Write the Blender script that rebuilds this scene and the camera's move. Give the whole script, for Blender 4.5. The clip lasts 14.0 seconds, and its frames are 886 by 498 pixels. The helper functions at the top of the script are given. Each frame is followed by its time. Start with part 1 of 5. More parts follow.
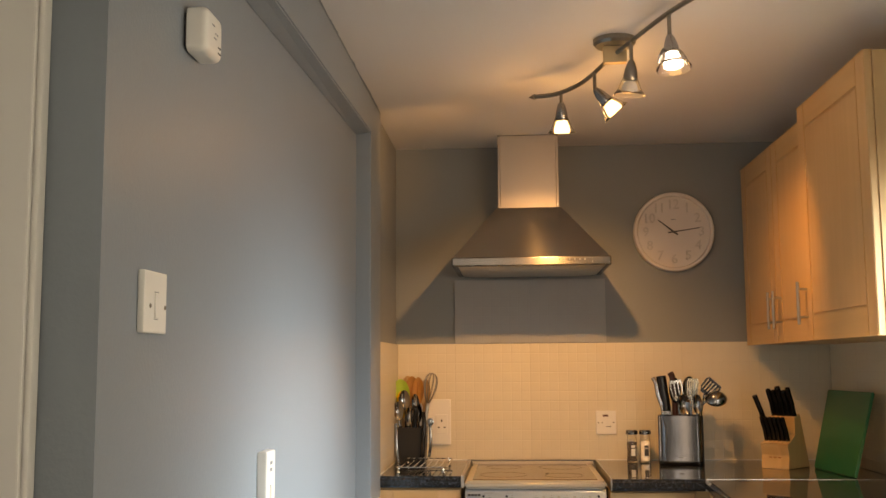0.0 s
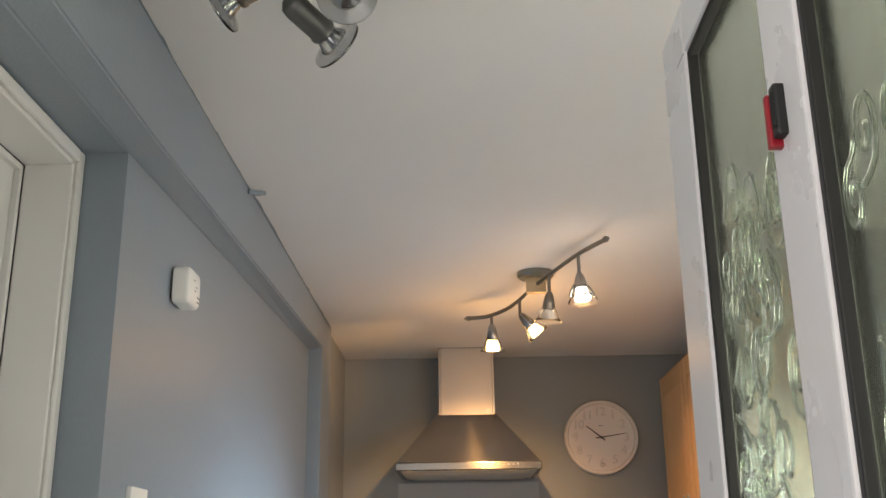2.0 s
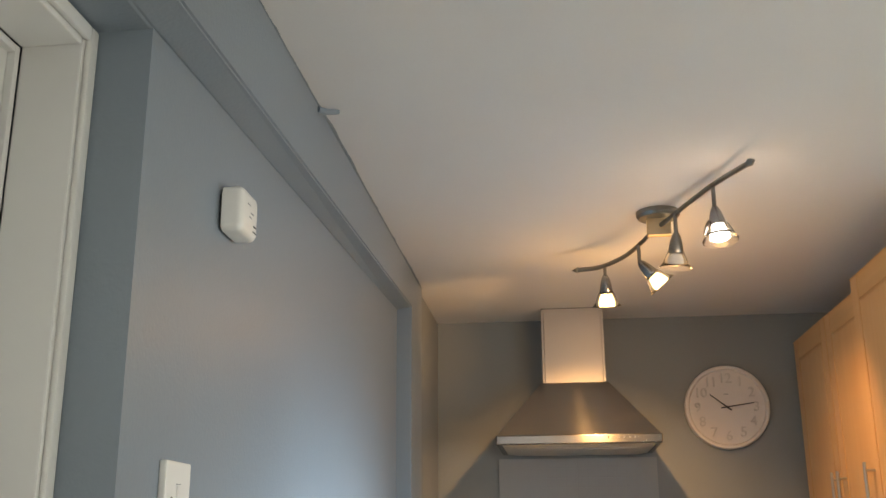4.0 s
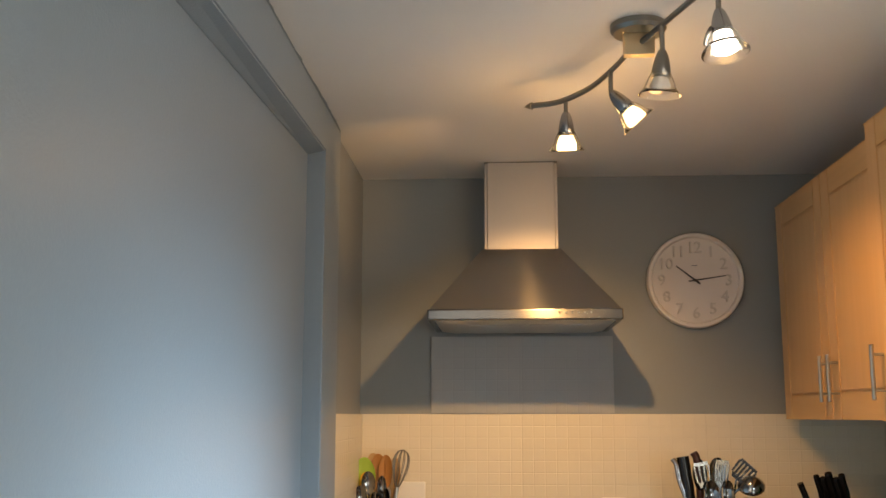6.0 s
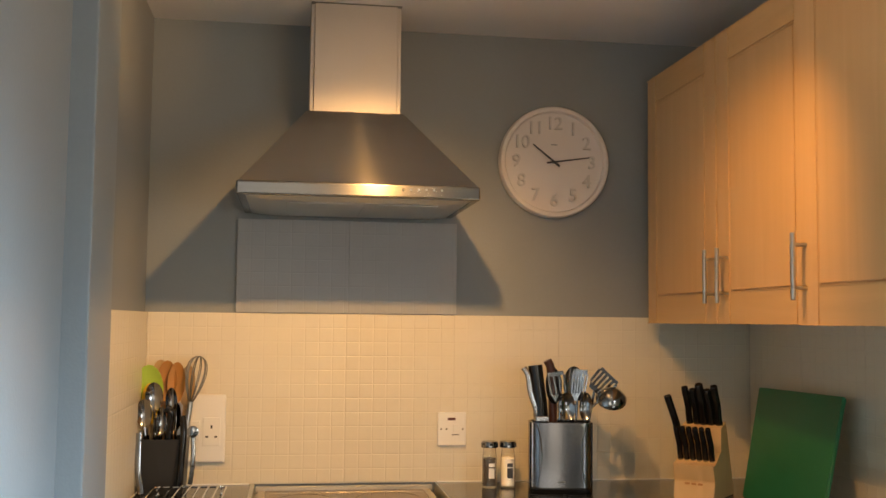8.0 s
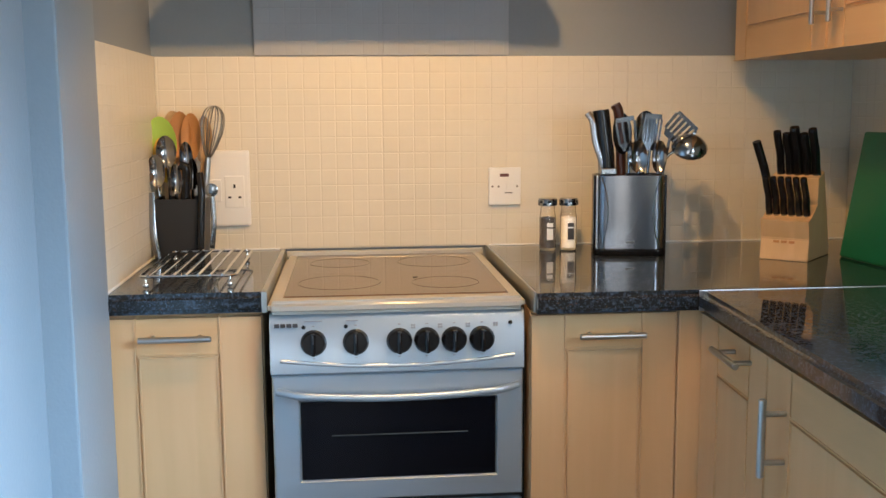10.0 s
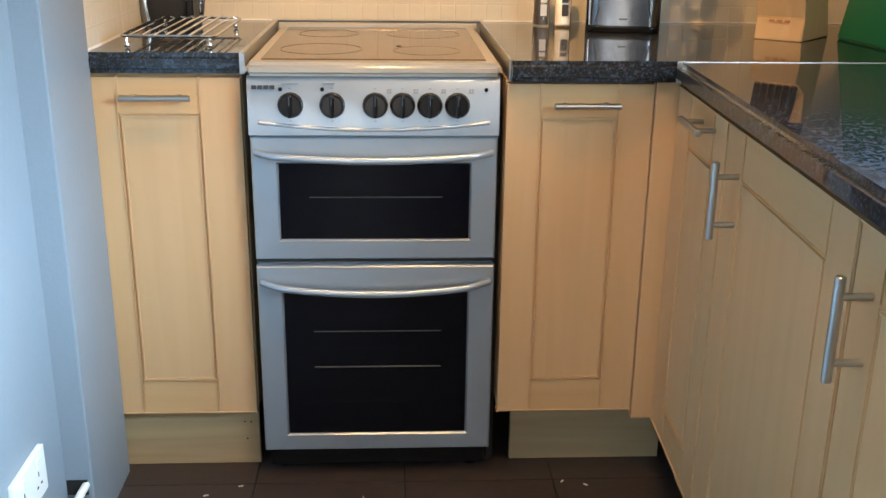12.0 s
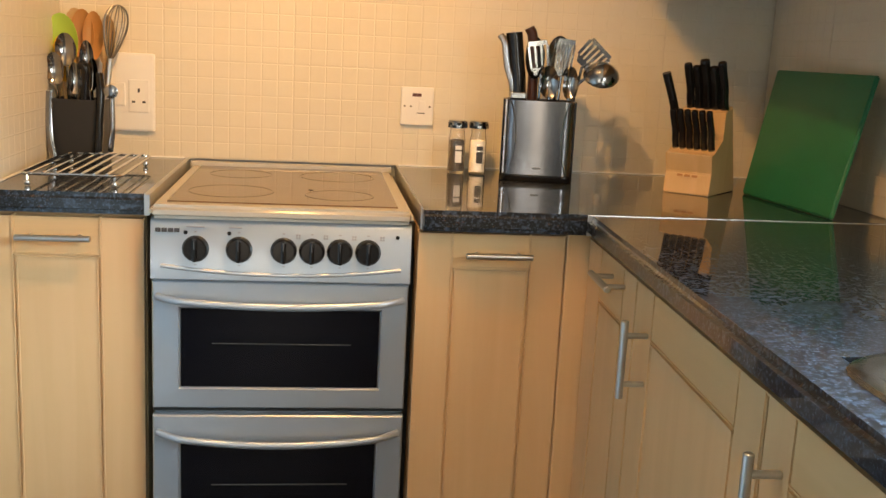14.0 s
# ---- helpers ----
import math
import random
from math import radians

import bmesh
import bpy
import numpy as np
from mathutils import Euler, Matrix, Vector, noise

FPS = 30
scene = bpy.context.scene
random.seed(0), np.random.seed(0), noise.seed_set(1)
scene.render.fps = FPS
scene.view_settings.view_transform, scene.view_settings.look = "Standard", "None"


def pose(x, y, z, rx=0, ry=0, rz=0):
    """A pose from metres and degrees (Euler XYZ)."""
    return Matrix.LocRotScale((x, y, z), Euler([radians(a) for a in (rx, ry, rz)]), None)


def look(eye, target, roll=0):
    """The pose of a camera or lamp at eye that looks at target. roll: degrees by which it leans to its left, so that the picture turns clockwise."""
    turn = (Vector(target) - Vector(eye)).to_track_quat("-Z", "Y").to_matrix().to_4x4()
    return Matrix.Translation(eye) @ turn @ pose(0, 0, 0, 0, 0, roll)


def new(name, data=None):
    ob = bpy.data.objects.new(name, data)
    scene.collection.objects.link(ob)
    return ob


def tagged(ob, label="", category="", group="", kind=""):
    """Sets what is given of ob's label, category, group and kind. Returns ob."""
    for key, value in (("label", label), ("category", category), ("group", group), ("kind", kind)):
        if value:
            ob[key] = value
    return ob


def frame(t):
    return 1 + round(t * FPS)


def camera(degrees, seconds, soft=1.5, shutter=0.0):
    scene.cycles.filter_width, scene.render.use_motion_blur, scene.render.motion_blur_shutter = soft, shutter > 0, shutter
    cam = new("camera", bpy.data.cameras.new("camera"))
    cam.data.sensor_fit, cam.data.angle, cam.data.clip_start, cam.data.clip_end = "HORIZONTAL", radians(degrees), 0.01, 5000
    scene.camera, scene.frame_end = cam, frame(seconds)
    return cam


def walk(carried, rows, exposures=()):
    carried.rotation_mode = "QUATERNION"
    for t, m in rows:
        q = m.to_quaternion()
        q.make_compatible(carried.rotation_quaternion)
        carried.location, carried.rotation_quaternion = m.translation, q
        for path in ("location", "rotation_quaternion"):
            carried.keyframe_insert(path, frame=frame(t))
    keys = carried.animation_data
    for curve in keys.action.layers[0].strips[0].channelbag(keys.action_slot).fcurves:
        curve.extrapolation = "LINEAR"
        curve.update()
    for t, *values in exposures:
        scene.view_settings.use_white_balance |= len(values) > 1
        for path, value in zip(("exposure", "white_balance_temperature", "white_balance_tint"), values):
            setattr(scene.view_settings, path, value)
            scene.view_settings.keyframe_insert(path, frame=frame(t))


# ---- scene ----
cam = camera(47.5, 14.0)
PATH = [
    (0, (0.182, -4.32, 1.316), (0.044, -2.337, 1.543), -0.4),
    (0.5, (0.193, -4.411, 1.324), (0.061, -2.45, 1.69), -0.5),
    (1, (0.202, -4.508, 1.338), (0.081, -2.566, 1.801), -0.3),
    (1.5, (0.228, -4.627, 1.327), (0.144, -2.711, 1.897), -0.4),
    (2, (0.242, -4.713, 1.317), (0.204, -2.805, 1.915), -0.7),
    (2.5, (0.221, -4.731, 1.313), (0.156, -2.826, 1.917), -0.2),
    (3, (0.195, -4.614, 1.317), (0.064, -2.71, 1.917), 0.2),
    (3.2, (0.184, -4.54, 1.322), (0.037, -2.634, 1.913), 0.1),
    (5.3, (0.182, -3.801, 1.391), (-0.111, -1.872, 1.832), -0.9),
    (5.5, (0.182, -3.739, 1.396), (-0.079, -1.798, 1.8), -0.9),
    (6, (0.172, -3.596, 1.394), (0.062, -1.626, 1.721), -0.0),
    (6.5, (0.11, -3.441, 1.408), (0.243, -1.463, 1.672), 0.4),
    (7, (0.081, -3.31, 1.401), (0.339, -1.34, 1.63), 1.1),
    (7.2, (0.076, -3.237, 1.405), (0.356, -1.269, 1.621), 1.3),
    (9.3, (0.138, -2.635, 1.292), (0.4, -0.654, 1.2), -0.4),
    (9.5, (0.143, -2.606, 1.281), (0.389, -0.626, 1.134), -0.4),
    (10, (0.159, -2.596, 1.264), (0.343, -0.623, 0.991), -0.4),
    (10.5, (0.217, -2.613, 1.243), (0.335, -0.658, 0.836), -0.3),
    (11, (0.262, -2.635, 1.216), (0.358, -0.704, 0.706), -0.3),
    (11.2, (0.26, -2.634, 1.202), (0.366, -0.713, 0.656), -0.1),
    (11.5, (0.281, -2.644, 1.197), (0.376, -0.737, 0.602), 0.0),
    (12, (0.287, -2.648, 1.185), (0.385, -0.755, 0.547), 0.7),
    (12.5, (0.292, -2.646, 1.181), (0.399, -0.756, 0.538), 1.4),
    (13, (0.297, -2.642, 1.191), (0.424, -0.739, 0.587), 1.9),
    (13.5, (0.305, -2.625, 1.199), (0.481, -0.7, 0.685), 2.5),
    (14, (0.312, -2.597, 1.216), (0.564, -0.652, 0.826), 2.9),
]
EXPOSURES = [(0, -0.55, 12000, 25), (0.5, -0.46, 9900, 21), (1, -0.36, 9000, 20), (2, -0.18, 8400, 20), (3.2, -0.20, 8900, 20), (5.3, -0.25, 7600, 11), (6.0, -0.40, 8300, 14), (6.5, -0.42, 9500, 16), (7.2, -0.36, 10100, 16), (9.3, 0.0, 6550, 12), (11, 0.09, 6600, 11), (12.5, 0.29, 7700, 14), (14, 0.15, 9000, 16)]
walk(cam, [(t, look(eye, target, roll)) for t, eye, target, roll in PATH], EXPOSURES)
DAY_SIDE, FILL_BACK, FILL_SIDE, SPOT_A, SPOT_B, SPOT_D, GLOW, DAY_SILL, SPILL, FILL_LEFT = 36.0, 9.0, 22.0, 64.0, 32.0, 33.0, 0.85, 26.0, 15.0, 16.0


# ---- world and daylight ----
def kelvin_rgb(k):
    return {2700: (1.0, 0.59, 0.24), 3000: (1.0, 0.68, 0.38), 4000: (1.0, 0.84, 0.68), 7500: (0.74, 0.86, 1.0)}[k]


def area_lamp(name, eye, target, sx, sy, watts, rgb, spread=180):
    data = bpy.data.lights.new(name, "AREA")
    data.shape, data.size, data.size_y, data.energy, data.color = "RECTANGLE", sx, sy, watts, rgb
    data.spread = radians(spread)
    ob = new(name, data)
    ob.matrix_world = look(eye, target)
    return ob


def spot_lamp(name, eye, target, watts, rgb, degrees, blend, radius=0.02):
    data = bpy.data.lights.new(name, "SPOT")
    data.energy, data.color, data.spot_size, data.spot_blend, data.shadow_soft_size = watts, rgb, radians(degrees), blend, radius
    ob = new(name, data)
    ob.matrix_world = look(eye, target)
    return ob


world = bpy.data.worlds.new("sky")
scene.world = world
world.use_nodes = True
wn = world.node_tree.nodes
sky = wn.new("ShaderNodeTexSky")
sky.sky_type, sky.sun_disc, sky.sun_elevation, sky.sun_rotation = "NISHITA", False, radians(35), radians(200)
wn["Background"].inputs["Strength"].default_value = 0.12
world.node_tree.links.new(sky.outputs[0], wn["Background"].inputs["Color"])

# daylight through the window over the sink; the last three are added fill lamps, out of view
area_lamp("window_daylight", (1.56, -2.16, 1.47), (-0.36, -1.68, 0.36), 0.76, 0.78, DAY_SIDE, (0.43, 0.72, 1.0), 68)
area_lamp("window_skylight", (1.54, -2.20, 1.47), (1.05, -2.00, 0.90), 0.8, 0.7, DAY_SILL, (0.60, 0.80, 1.0), 165)
area_lamp("side_fill", (1.58, -3.80, 1.15), (0.5, -3.80, 1.25), 0.85, 0.92, FILL_SIDE, (0.82, 0.95, 0.97))
area_lamp("rear_left_fill", (-0.45, -5.15, 1.45), (0.6, -4.75, 1.40), 0.85, 1.05, FILL_LEFT, (0.78, 0.89, 1.0))
area_lamp("rear_fill", (0.03, -6.32, 1.25), (0.5, -3.4, 1.3), 0.66, 1.9, FILL_BACK, (0.78, 0.89, 1.0))


# ---- materials ----
def mat(name, rgb, rough=0.5, metal=0.0, vary=0.08, scale=6.0, grain=0.0, grain_scale=200.0, bump=0.0, bump_scale=120.0,
        stretch=(1, 1, 1), spec=0.5, coat=0.0, aniso=0.0, emit=None, strength=0.0, island=0.0, rough_vary=0.06, turn=0.25):
    m = bpy.data.materials.new(name)
    m.use_nodes = True
    nt = m.node_tree
    n, l = nt.nodes, nt.links
    b = n["Principled BSDF"]
    b.inputs["Roughness"].default_value, b.inputs["Metallic"].default_value = rough, metal
    b.inputs["Specular IOR Level"].default_value = spec
    b.inputs["Coat Weight"].default_value = coat
    b.inputs["Anisotropic"].default_value = aniso
    b.inputs["Anisotropic Rotation"].default_value = turn
    tc, mp = n.new("ShaderNodeTexCoord"), n.new("ShaderNodeMapping")
    mp.inputs["Scale"].default_value = stretch
    l.new(tc.outputs["Object"], mp.inputs["Vector"])
    big = n.new("ShaderNodeTexNoise")
    big.inputs["Scale"].default_value, big.inputs["Detail"].default_value = scale, 4
    l.new(mp.outputs[0], big.inputs["Vector"])
    fine = n.new("ShaderNodeTexNoise")
    fine.inputs["Scale"].default_value, fine.inputs["Detail"].default_value = grain_scale, 5
    l.new(mp.outputs[0], fine.inputs["Vector"])
    total = n.new("ShaderNodeMath")
    total.operation = "MULTIPLY_ADD"
    l.new(big.outputs["Fac"], total.inputs[0])
    total.inputs[1].default_value, total.inputs[2].default_value = 2 * vary, 1 - vary
    t2 = n.new("ShaderNodeMath")
    t2.operation = "MULTIPLY_ADD"
    l.new(fine.outputs["Fac"], t2.inputs[0])
    t2.inputs[1].default_value = 2 * grain
    sub = n.new("ShaderNodeMath")
    sub.operation = "SUBTRACT"
    l.new(total.outputs[0], sub.inputs[0])
    sub.inputs[1].default_value = grain
    l.new(sub.outputs[0], t2.inputs[2])
    value = t2.outputs[0]
    if island:
        info = n.new("ShaderNodeObjectInfo")
        t3 = n.new("ShaderNodeMath")
        t3.operation = "MULTIPLY_ADD"
        l.new(info.outputs["Random"], t3.inputs[0])
        t3.inputs[1].default_value = island
        l.new(value, t3.inputs[2])
        value = t3.outputs[0]
    mix = n.new("ShaderNodeVectorMath")
    mix.operation = "SCALE"
    mix.inputs[0].default_value = rgb
    l.new(value, mix.inputs["Scale"])
    l.new(mix.outputs[0], b.inputs["Base Color"])
    rv = n.new("ShaderNodeMath")
    rv.operation = "MULTIPLY_ADD"
    l.new(big.outputs["Fac"], rv.inputs[0])
    rv.inputs[1].default_value, rv.inputs[2].default_value = 2 * rough_vary, rough - rough_vary
    l.new(rv.outputs[0], b.inputs["Roughness"])
    if bump:
        bt = n.new("ShaderNodeTexNoise")
        bt.inputs["Scale"].default_value, bt.inputs["Detail"].default_value = bump_scale, 3
        l.new(mp.outputs[0], bt.inputs["Vector"])
        bn = n.new("ShaderNodeBump")
        bn.inputs["Strength"].default_value, bn.inputs["Distance"].default_value = bump, 0.004
        l.new(bt.outputs["Fac"], bn.inputs["Height"])
        l.new(bn.outputs[0], b.inputs["Normal"])
    if emit:
        b.inputs["Emission Color"].default_value = (*emit, 1)
        b.inputs["Emission Strength"].default_value = strength
    return m


def wood(name, light, dark, axis="z", rough=0.42):
    """Beech-like foil: long fine figure along one axis, soft broad bands."""
    m = mat(name, light, rough, vary=0.0)
    nt = m.node_tree
    n, l = nt.nodes, nt.links
    b = n["Principled BSDF"]
    tc, mp = n.new("ShaderNodeTexCoord"), n.new("ShaderNodeMapping")
    mp.inputs["Scale"].default_value = {"z": (28, 28, 1.6), "y": (28, 1.6, 28), "x": (1.6, 28, 28)}[axis]
    info = n.new("ShaderNodeObjectInfo")
    shift = n.new("ShaderNodeVectorMath")
    shift.operation = "ADD"
    l.new(tc.outputs["Object"], shift.inputs[0])
    l.new(info.outputs["Random"], shift.inputs[1])
    l.new(shift.outputs[0], mp.inputs["Vector"])
    a = n.new("ShaderNodeTexNoise")
    a.inputs["Scale"].default_value, a.inputs["Detail"].default_value, a.inputs["Distortion"].default_value = 1.0, 6, 0.6
    l.new(mp.outputs[0], a.inputs["Vector"])
    ramp = n.new("ShaderNodeValToRGB")
    ramp.color_ramp.elements[0].position, ramp.color_ramp.elements[1].position = 0.3, 0.72
    ramp.color_ramp.elements[0].color, ramp.color_ramp.elements[1].color = (*dark, 1), (*light, 1)
    l.new(a.outputs["Fac"], ramp.inputs["Fac"])
    l.new(ramp.outputs["Color"], b.inputs["Base Color"])
    return m


def granite(name):
    """Black laminate with fine blue-grey flecks and a few brown ones."""
    m = mat(name, (0.012, 0.013, 0.016), 0.40, vary=0.2, spec=0.22, coat=1.0, rough_vary=0.05)
    nt = m.node_tree
    n, l = nt.nodes, nt.links
    b = n["Principled BSDF"]
    tc = n.new("ShaderNodeTexCoord")
    layers = []
    for scale, lo, hi, rgb in ((230, 0.55, 0.74, (0.08, 0.122, 0.18)), (95, 0.51, 0.78, (0.055, 0.09, 0.14)), (110, 0.64, 0.72, (0.06, 0.038, 0.024))):
        noi = n.new("ShaderNodeTexNoise")
        noi.inputs["Scale"].default_value, noi.inputs["Detail"].default_value = scale, 3
        mp = n.new("ShaderNodeMapping")
        mp.inputs["Location"].default_value = (scale, 2 * scale, 0)
        l.new(tc.outputs["Object"], mp.inputs["Vector"])
        l.new(mp.outputs[0], noi.inputs["Vector"])
        ramp = n.new("ShaderNodeValToRGB")
        e = ramp.color_ramp.elements
        e[0].position, e[0].color = lo, (0.004, 0.0045, 0.006, 1)
        e[1].position, e[1].color = hi, (*rgb, 1)
        l.new(noi.outputs["Fac"], ramp.inputs["Fac"])
        layers.append(ramp.outputs["Color"])
    top = layers[0]
    for other in layers[1:]:
        add = n.new("ShaderNodeMixRGB")
        add.blend_type = "LIGHTEN"
        add.inputs["Fac"].default_value = 1.0
        l.new(top, add.inputs["Color1"])
        l.new(other, add.inputs["Color2"])
        top = add.outputs[0]
    l.new(top, b.inputs["Base Color"])
    return m


def pattern_glass(name, rgb, rough, scale):
    """Obscure greenish glass with a fine uneven relief."""
    m = bpy.data.materials.new(name)
    m.use_nodes = True
    n, l = m.node_tree.nodes, m.node_tree.links
    b = n["Principled BSDF"]
    b.inputs["Base Color"].default_value = (*rgb, 1)
    b.inputs["Roughness"].default_value = rough
    b.inputs["Transmission Weight"].default_value = 1.0
    b.inputs["IOR"].default_value = 1.45
    tc, w = n.new("ShaderNodeTexCoord"), n.new("ShaderNodeTexNoise")
    w.inputs["Scale"].default_value, w.inputs["Detail"].default_value = scale, 3
    l.new(tc.outputs["Object"], w.inputs["Vector"])
    bn = n.new("ShaderNodeBump")
    bn.inputs["Strength"].default_value, bn.inputs["Distance"].default_value = 0.4, 0.003
    l.new(w.outputs["Fac"], bn.inputs["Height"])
    l.new(bn.outputs[0], b.inputs["Normal"])
    return m


def clear_glass(name, rgb=(0.95, 0.97, 0.96), rough=0.03):
    m = bpy.data.materials.new(name)
    m.use_nodes = True
    b = m.node_tree.nodes["Principled BSDF"]
    b.inputs["Base Color"].default_value = (*rgb, 1)
    b.inputs["Roughness"].default_value, b.inputs["Transmission Weight"].default_value = rough, 1.0
    return m


M_WALL = mat("grey_blue_paint", (0.238, 0.285, 0.330), 0.38, spec=0.30, vary=0.05, scale=3, grain=0.03, grain_scale=90, bump=0.12, bump_scale=160)
M_WALL_SOFT = mat("grey_paint", (0.25, 0.275, 0.29), 0.55, vary=0.05, scale=3, grain=0.03, grain_scale=90, bump=0.12, bump_scale=160)
M_CEIL = mat("ceiling_paint", (0.74, 0.74, 0.75), 0.8, vary=0.04, scale=2, grain=0.02, bump=0.10, bump_scale=220)
M_WHITE = mat("white_gloss_paint", (0.74, 0.73, 0.72), 0.32, vary=0.03, scale=5, bump=0.05, bump_scale=60)
M_PLASTIC = mat("white_plastic", (0.80, 0.79, 0.76), 0.35, vary=0.02)
M_UPVC = mat("door_white", (0.90, 0.89, 0.92), 0.28, vary=0.02)
M_TILE = mat("cream_tile", (0.68, 0.625, 0.51), 0.33, vary=0.04, scale=14, grain=0.02, island=0.05, bump=0.06, bump_scale=40)
M_GROUT = mat("grout", (0.63, 0.575, 0.475), 0.8, vary=0.1, scale=30)
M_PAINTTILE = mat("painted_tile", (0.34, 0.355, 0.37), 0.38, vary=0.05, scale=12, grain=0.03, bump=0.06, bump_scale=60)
M_WOOD = wood("beech_door", (0.65, 0.42, 0.225), (0.60, 0.38, 0.195))
M_WOOD_X = wood("beech_rail", (0.64, 0.41, 0.205), (0.58, 0.365, 0.18), "x")
M_WOOD_Y = wood("beech_rail_side", (0.64, 0.41, 0.205), (0.58, 0.365, 0.18), "y")
M_PLINTH = wood("beech_plinth", (0.50, 0.36, 0.20), (0.40, 0.275, 0.145), "x", 0.5)
M_GRANITE = granite("black_granite_laminate")
M_STEEL = mat("brushed_steel", (0.47, 0.455, 0.435), 0.22, 1.0, vary=0.03, grain=0.012, grain_scale=40, stretch=(1, 1, 40), aniso=0.92, rough_vary=0.01)
M_STEEL_H = mat("brushed_steel_plain", (0.55, 0.55, 0.54), 0.34, 1.0, vary=0.05, grain=0.05, grain_scale=60, stretch=(30, 30, 1))
M_CHROME = mat("chrome", (0.75, 0.75, 0.75), 0.10, 1.0, vary=0.03)
M_NICKEL = mat("satin_nickel", (0.50, 0.49, 0.47), 0.32, 1.0, vary=0.05)
M_BARMETAL = mat("satin_grey_metal", (0.27, 0.265, 0.25), 0.36, 1.0, vary=0.08)
M_CHIMNEY = mat("satin_steel_sheet", (0.48, 0.455, 0.44), 0.46, 1.0, vary=0.03, grain=0.03, grain_scale=40, stretch=(40, 40, 1), rough_vary=0.02)
M_BAND = mat("brushed_steel_band", (0.24, 0.235, 0.23), 0.24, 1.0, vary=0.06, grain=0.06, grain_scale=60, stretch=(1, 1, 40), aniso=0.85)
M_HOLDER = mat("dark_brushed_steel", (0.22, 0.225, 0.24), 0.20, 1.0, vary=0.08, grain=0.08, grain_scale=60, stretch=(40, 40, 1), aniso=0.6)
M_DARKWOOD = mat("dark_red_wood", (0.040, 0.013, 0.008), 0.35, vary=0.2)
M_STEEL_D = mat("dull_brushed_steel", (0.33, 0.335, 0.35), 0.24, 1.0, vary=0.06, grain=0.06, grain_scale=60, stretch=(30, 30, 1))
M_CHROME_D = mat("utensil_steel", (0.31, 0.31, 0.315), 0.12, 1.0, vary=0.06)
# mount block metal, tinted with the warm reflection it shows
M_MOUNT_WARM = mat("metal_warm_reflection", (0.60, 0.48, 0.32), 0.34, 1.0, vary=0.06)
M_PEWTER = mat("dark_satin_metal", (0.17, 0.17, 0.165), 0.42, 1.0, vary=0.08)
M_SILVER = mat("silver_enamel", (0.385, 0.45, 0.515), 0.30, 0.55, vary=0.03, grain=0.03, grain_scale=900, coat=0.2)
# panel silver made paler, for the highlight along the swage
M_SWAGE_HIGHLIGHT = mat("silver_enamel_highlight", (0.62, 0.66, 0.70), 0.26, 0.6, vary=0.03)
M_HOBRING = mat("hob_ring_print", (0.165, 0.105, 0.058), 0.06, vary=0.3, scale=30, rough_vary=0.01)
M_BLACK = mat("black_plastic", (0.006, 0.006, 0.007), 0.18, vary=0.2, spec=0.4, rough_vary=0.03)
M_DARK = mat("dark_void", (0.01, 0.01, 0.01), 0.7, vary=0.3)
M_CHARCOAL = mat("charcoal_plastic", (0.014, 0.0145, 0.016), 0.5, vary=0.1)
M_OVENGLASS = mat("oven_glass", (0.003, 0.0035, 0.006), 0.07, vary=0.2, spec=0.25, rough_vary=0.01)
M_HOBGLASS = mat("ceramic_hob_glass", (0.125, 0.074, 0.034), 0.05, vary=0.1, scale=9, rough_vary=0.02)
M_HOBTRIM = mat("hob_trim", (0.50, 0.465, 0.40), 0.30, 0.35, vary=0.04)
M_FLOOR = mat("slate_floor_tile", (0.045, 0.033, 0.030), 0.42, vary=0.25, scale=9, grain=0.12, grain_scale=50, island=0.12, bump=0.35, bump_scale=25)
# clock white darkened, so the numerals carry their edge shading as colour
M_CLOCK_SHADED = mat("clock_white_shaded", (0.64, 0.61, 0.59), 0.5, vary=0.02)
M_CLOCK = mat("clock_white", (0.76, 0.72, 0.70), 0.45, vary=0.02)
M_GREEN = mat("green_plastic", (0.002, 0.155, 0.066), 0.42, vary=0.06, grain=0.05, grain_scale=300, bump=0.15, bump_scale=300)
M_GLASS = clear_glass("bulb_glass", (0.97, 0.95, 0.90), 0.08)
M_SMOKED = clear_glass("grey_glass", (0.62, 0.63, 0.64), 0.10)
M_PATTERN = pattern_glass("patterned_glass", (0.64, 0.72, 0.60), 0.24, 9)
M_SCROLL = pattern_glass("glass_relief", (0.74, 0.80, 0.73), 0.16, 20)
M_LIT = mat("lit_bulb_warm", (0.9, 0.8, 0.6), 0.4, emit=(1.0, 0.74, 0.40), strength=10.0)
M_LITCOOL = mat("lit_bulb_cool", (0.9, 0.9, 0.9), 0.4, emit=(0.93, 0.97, 1.0), strength=22.0)
M_UNLIT = mat("unlit_bulb", (0.45, 0.45, 0.46), 0.3, vary=0.05)
M_RED = mat("red_plastic", (0.42, 0.015, 0.03), 0.4)
M_INK = mat("dark_print", (0.05, 0.05, 0.055), 0.6)
M_GREYINK = mat("grey_print", (0.28, 0.29, 0.31), 0.6)
M_SCREW = mat("screw_head", (0.20, 0.18, 0.15), 0.4, 0.8)


# ---- building helpers ----
def thing(name, place, label, category, group="", kind=""):
    ob = new(name)
    ob.location = place
    ob.empty_display_size = 0.05
    return tagged(ob, label, category, group, kind)


def root_of(ob):
    while ob.parent:
        ob = ob.parent
    return ob


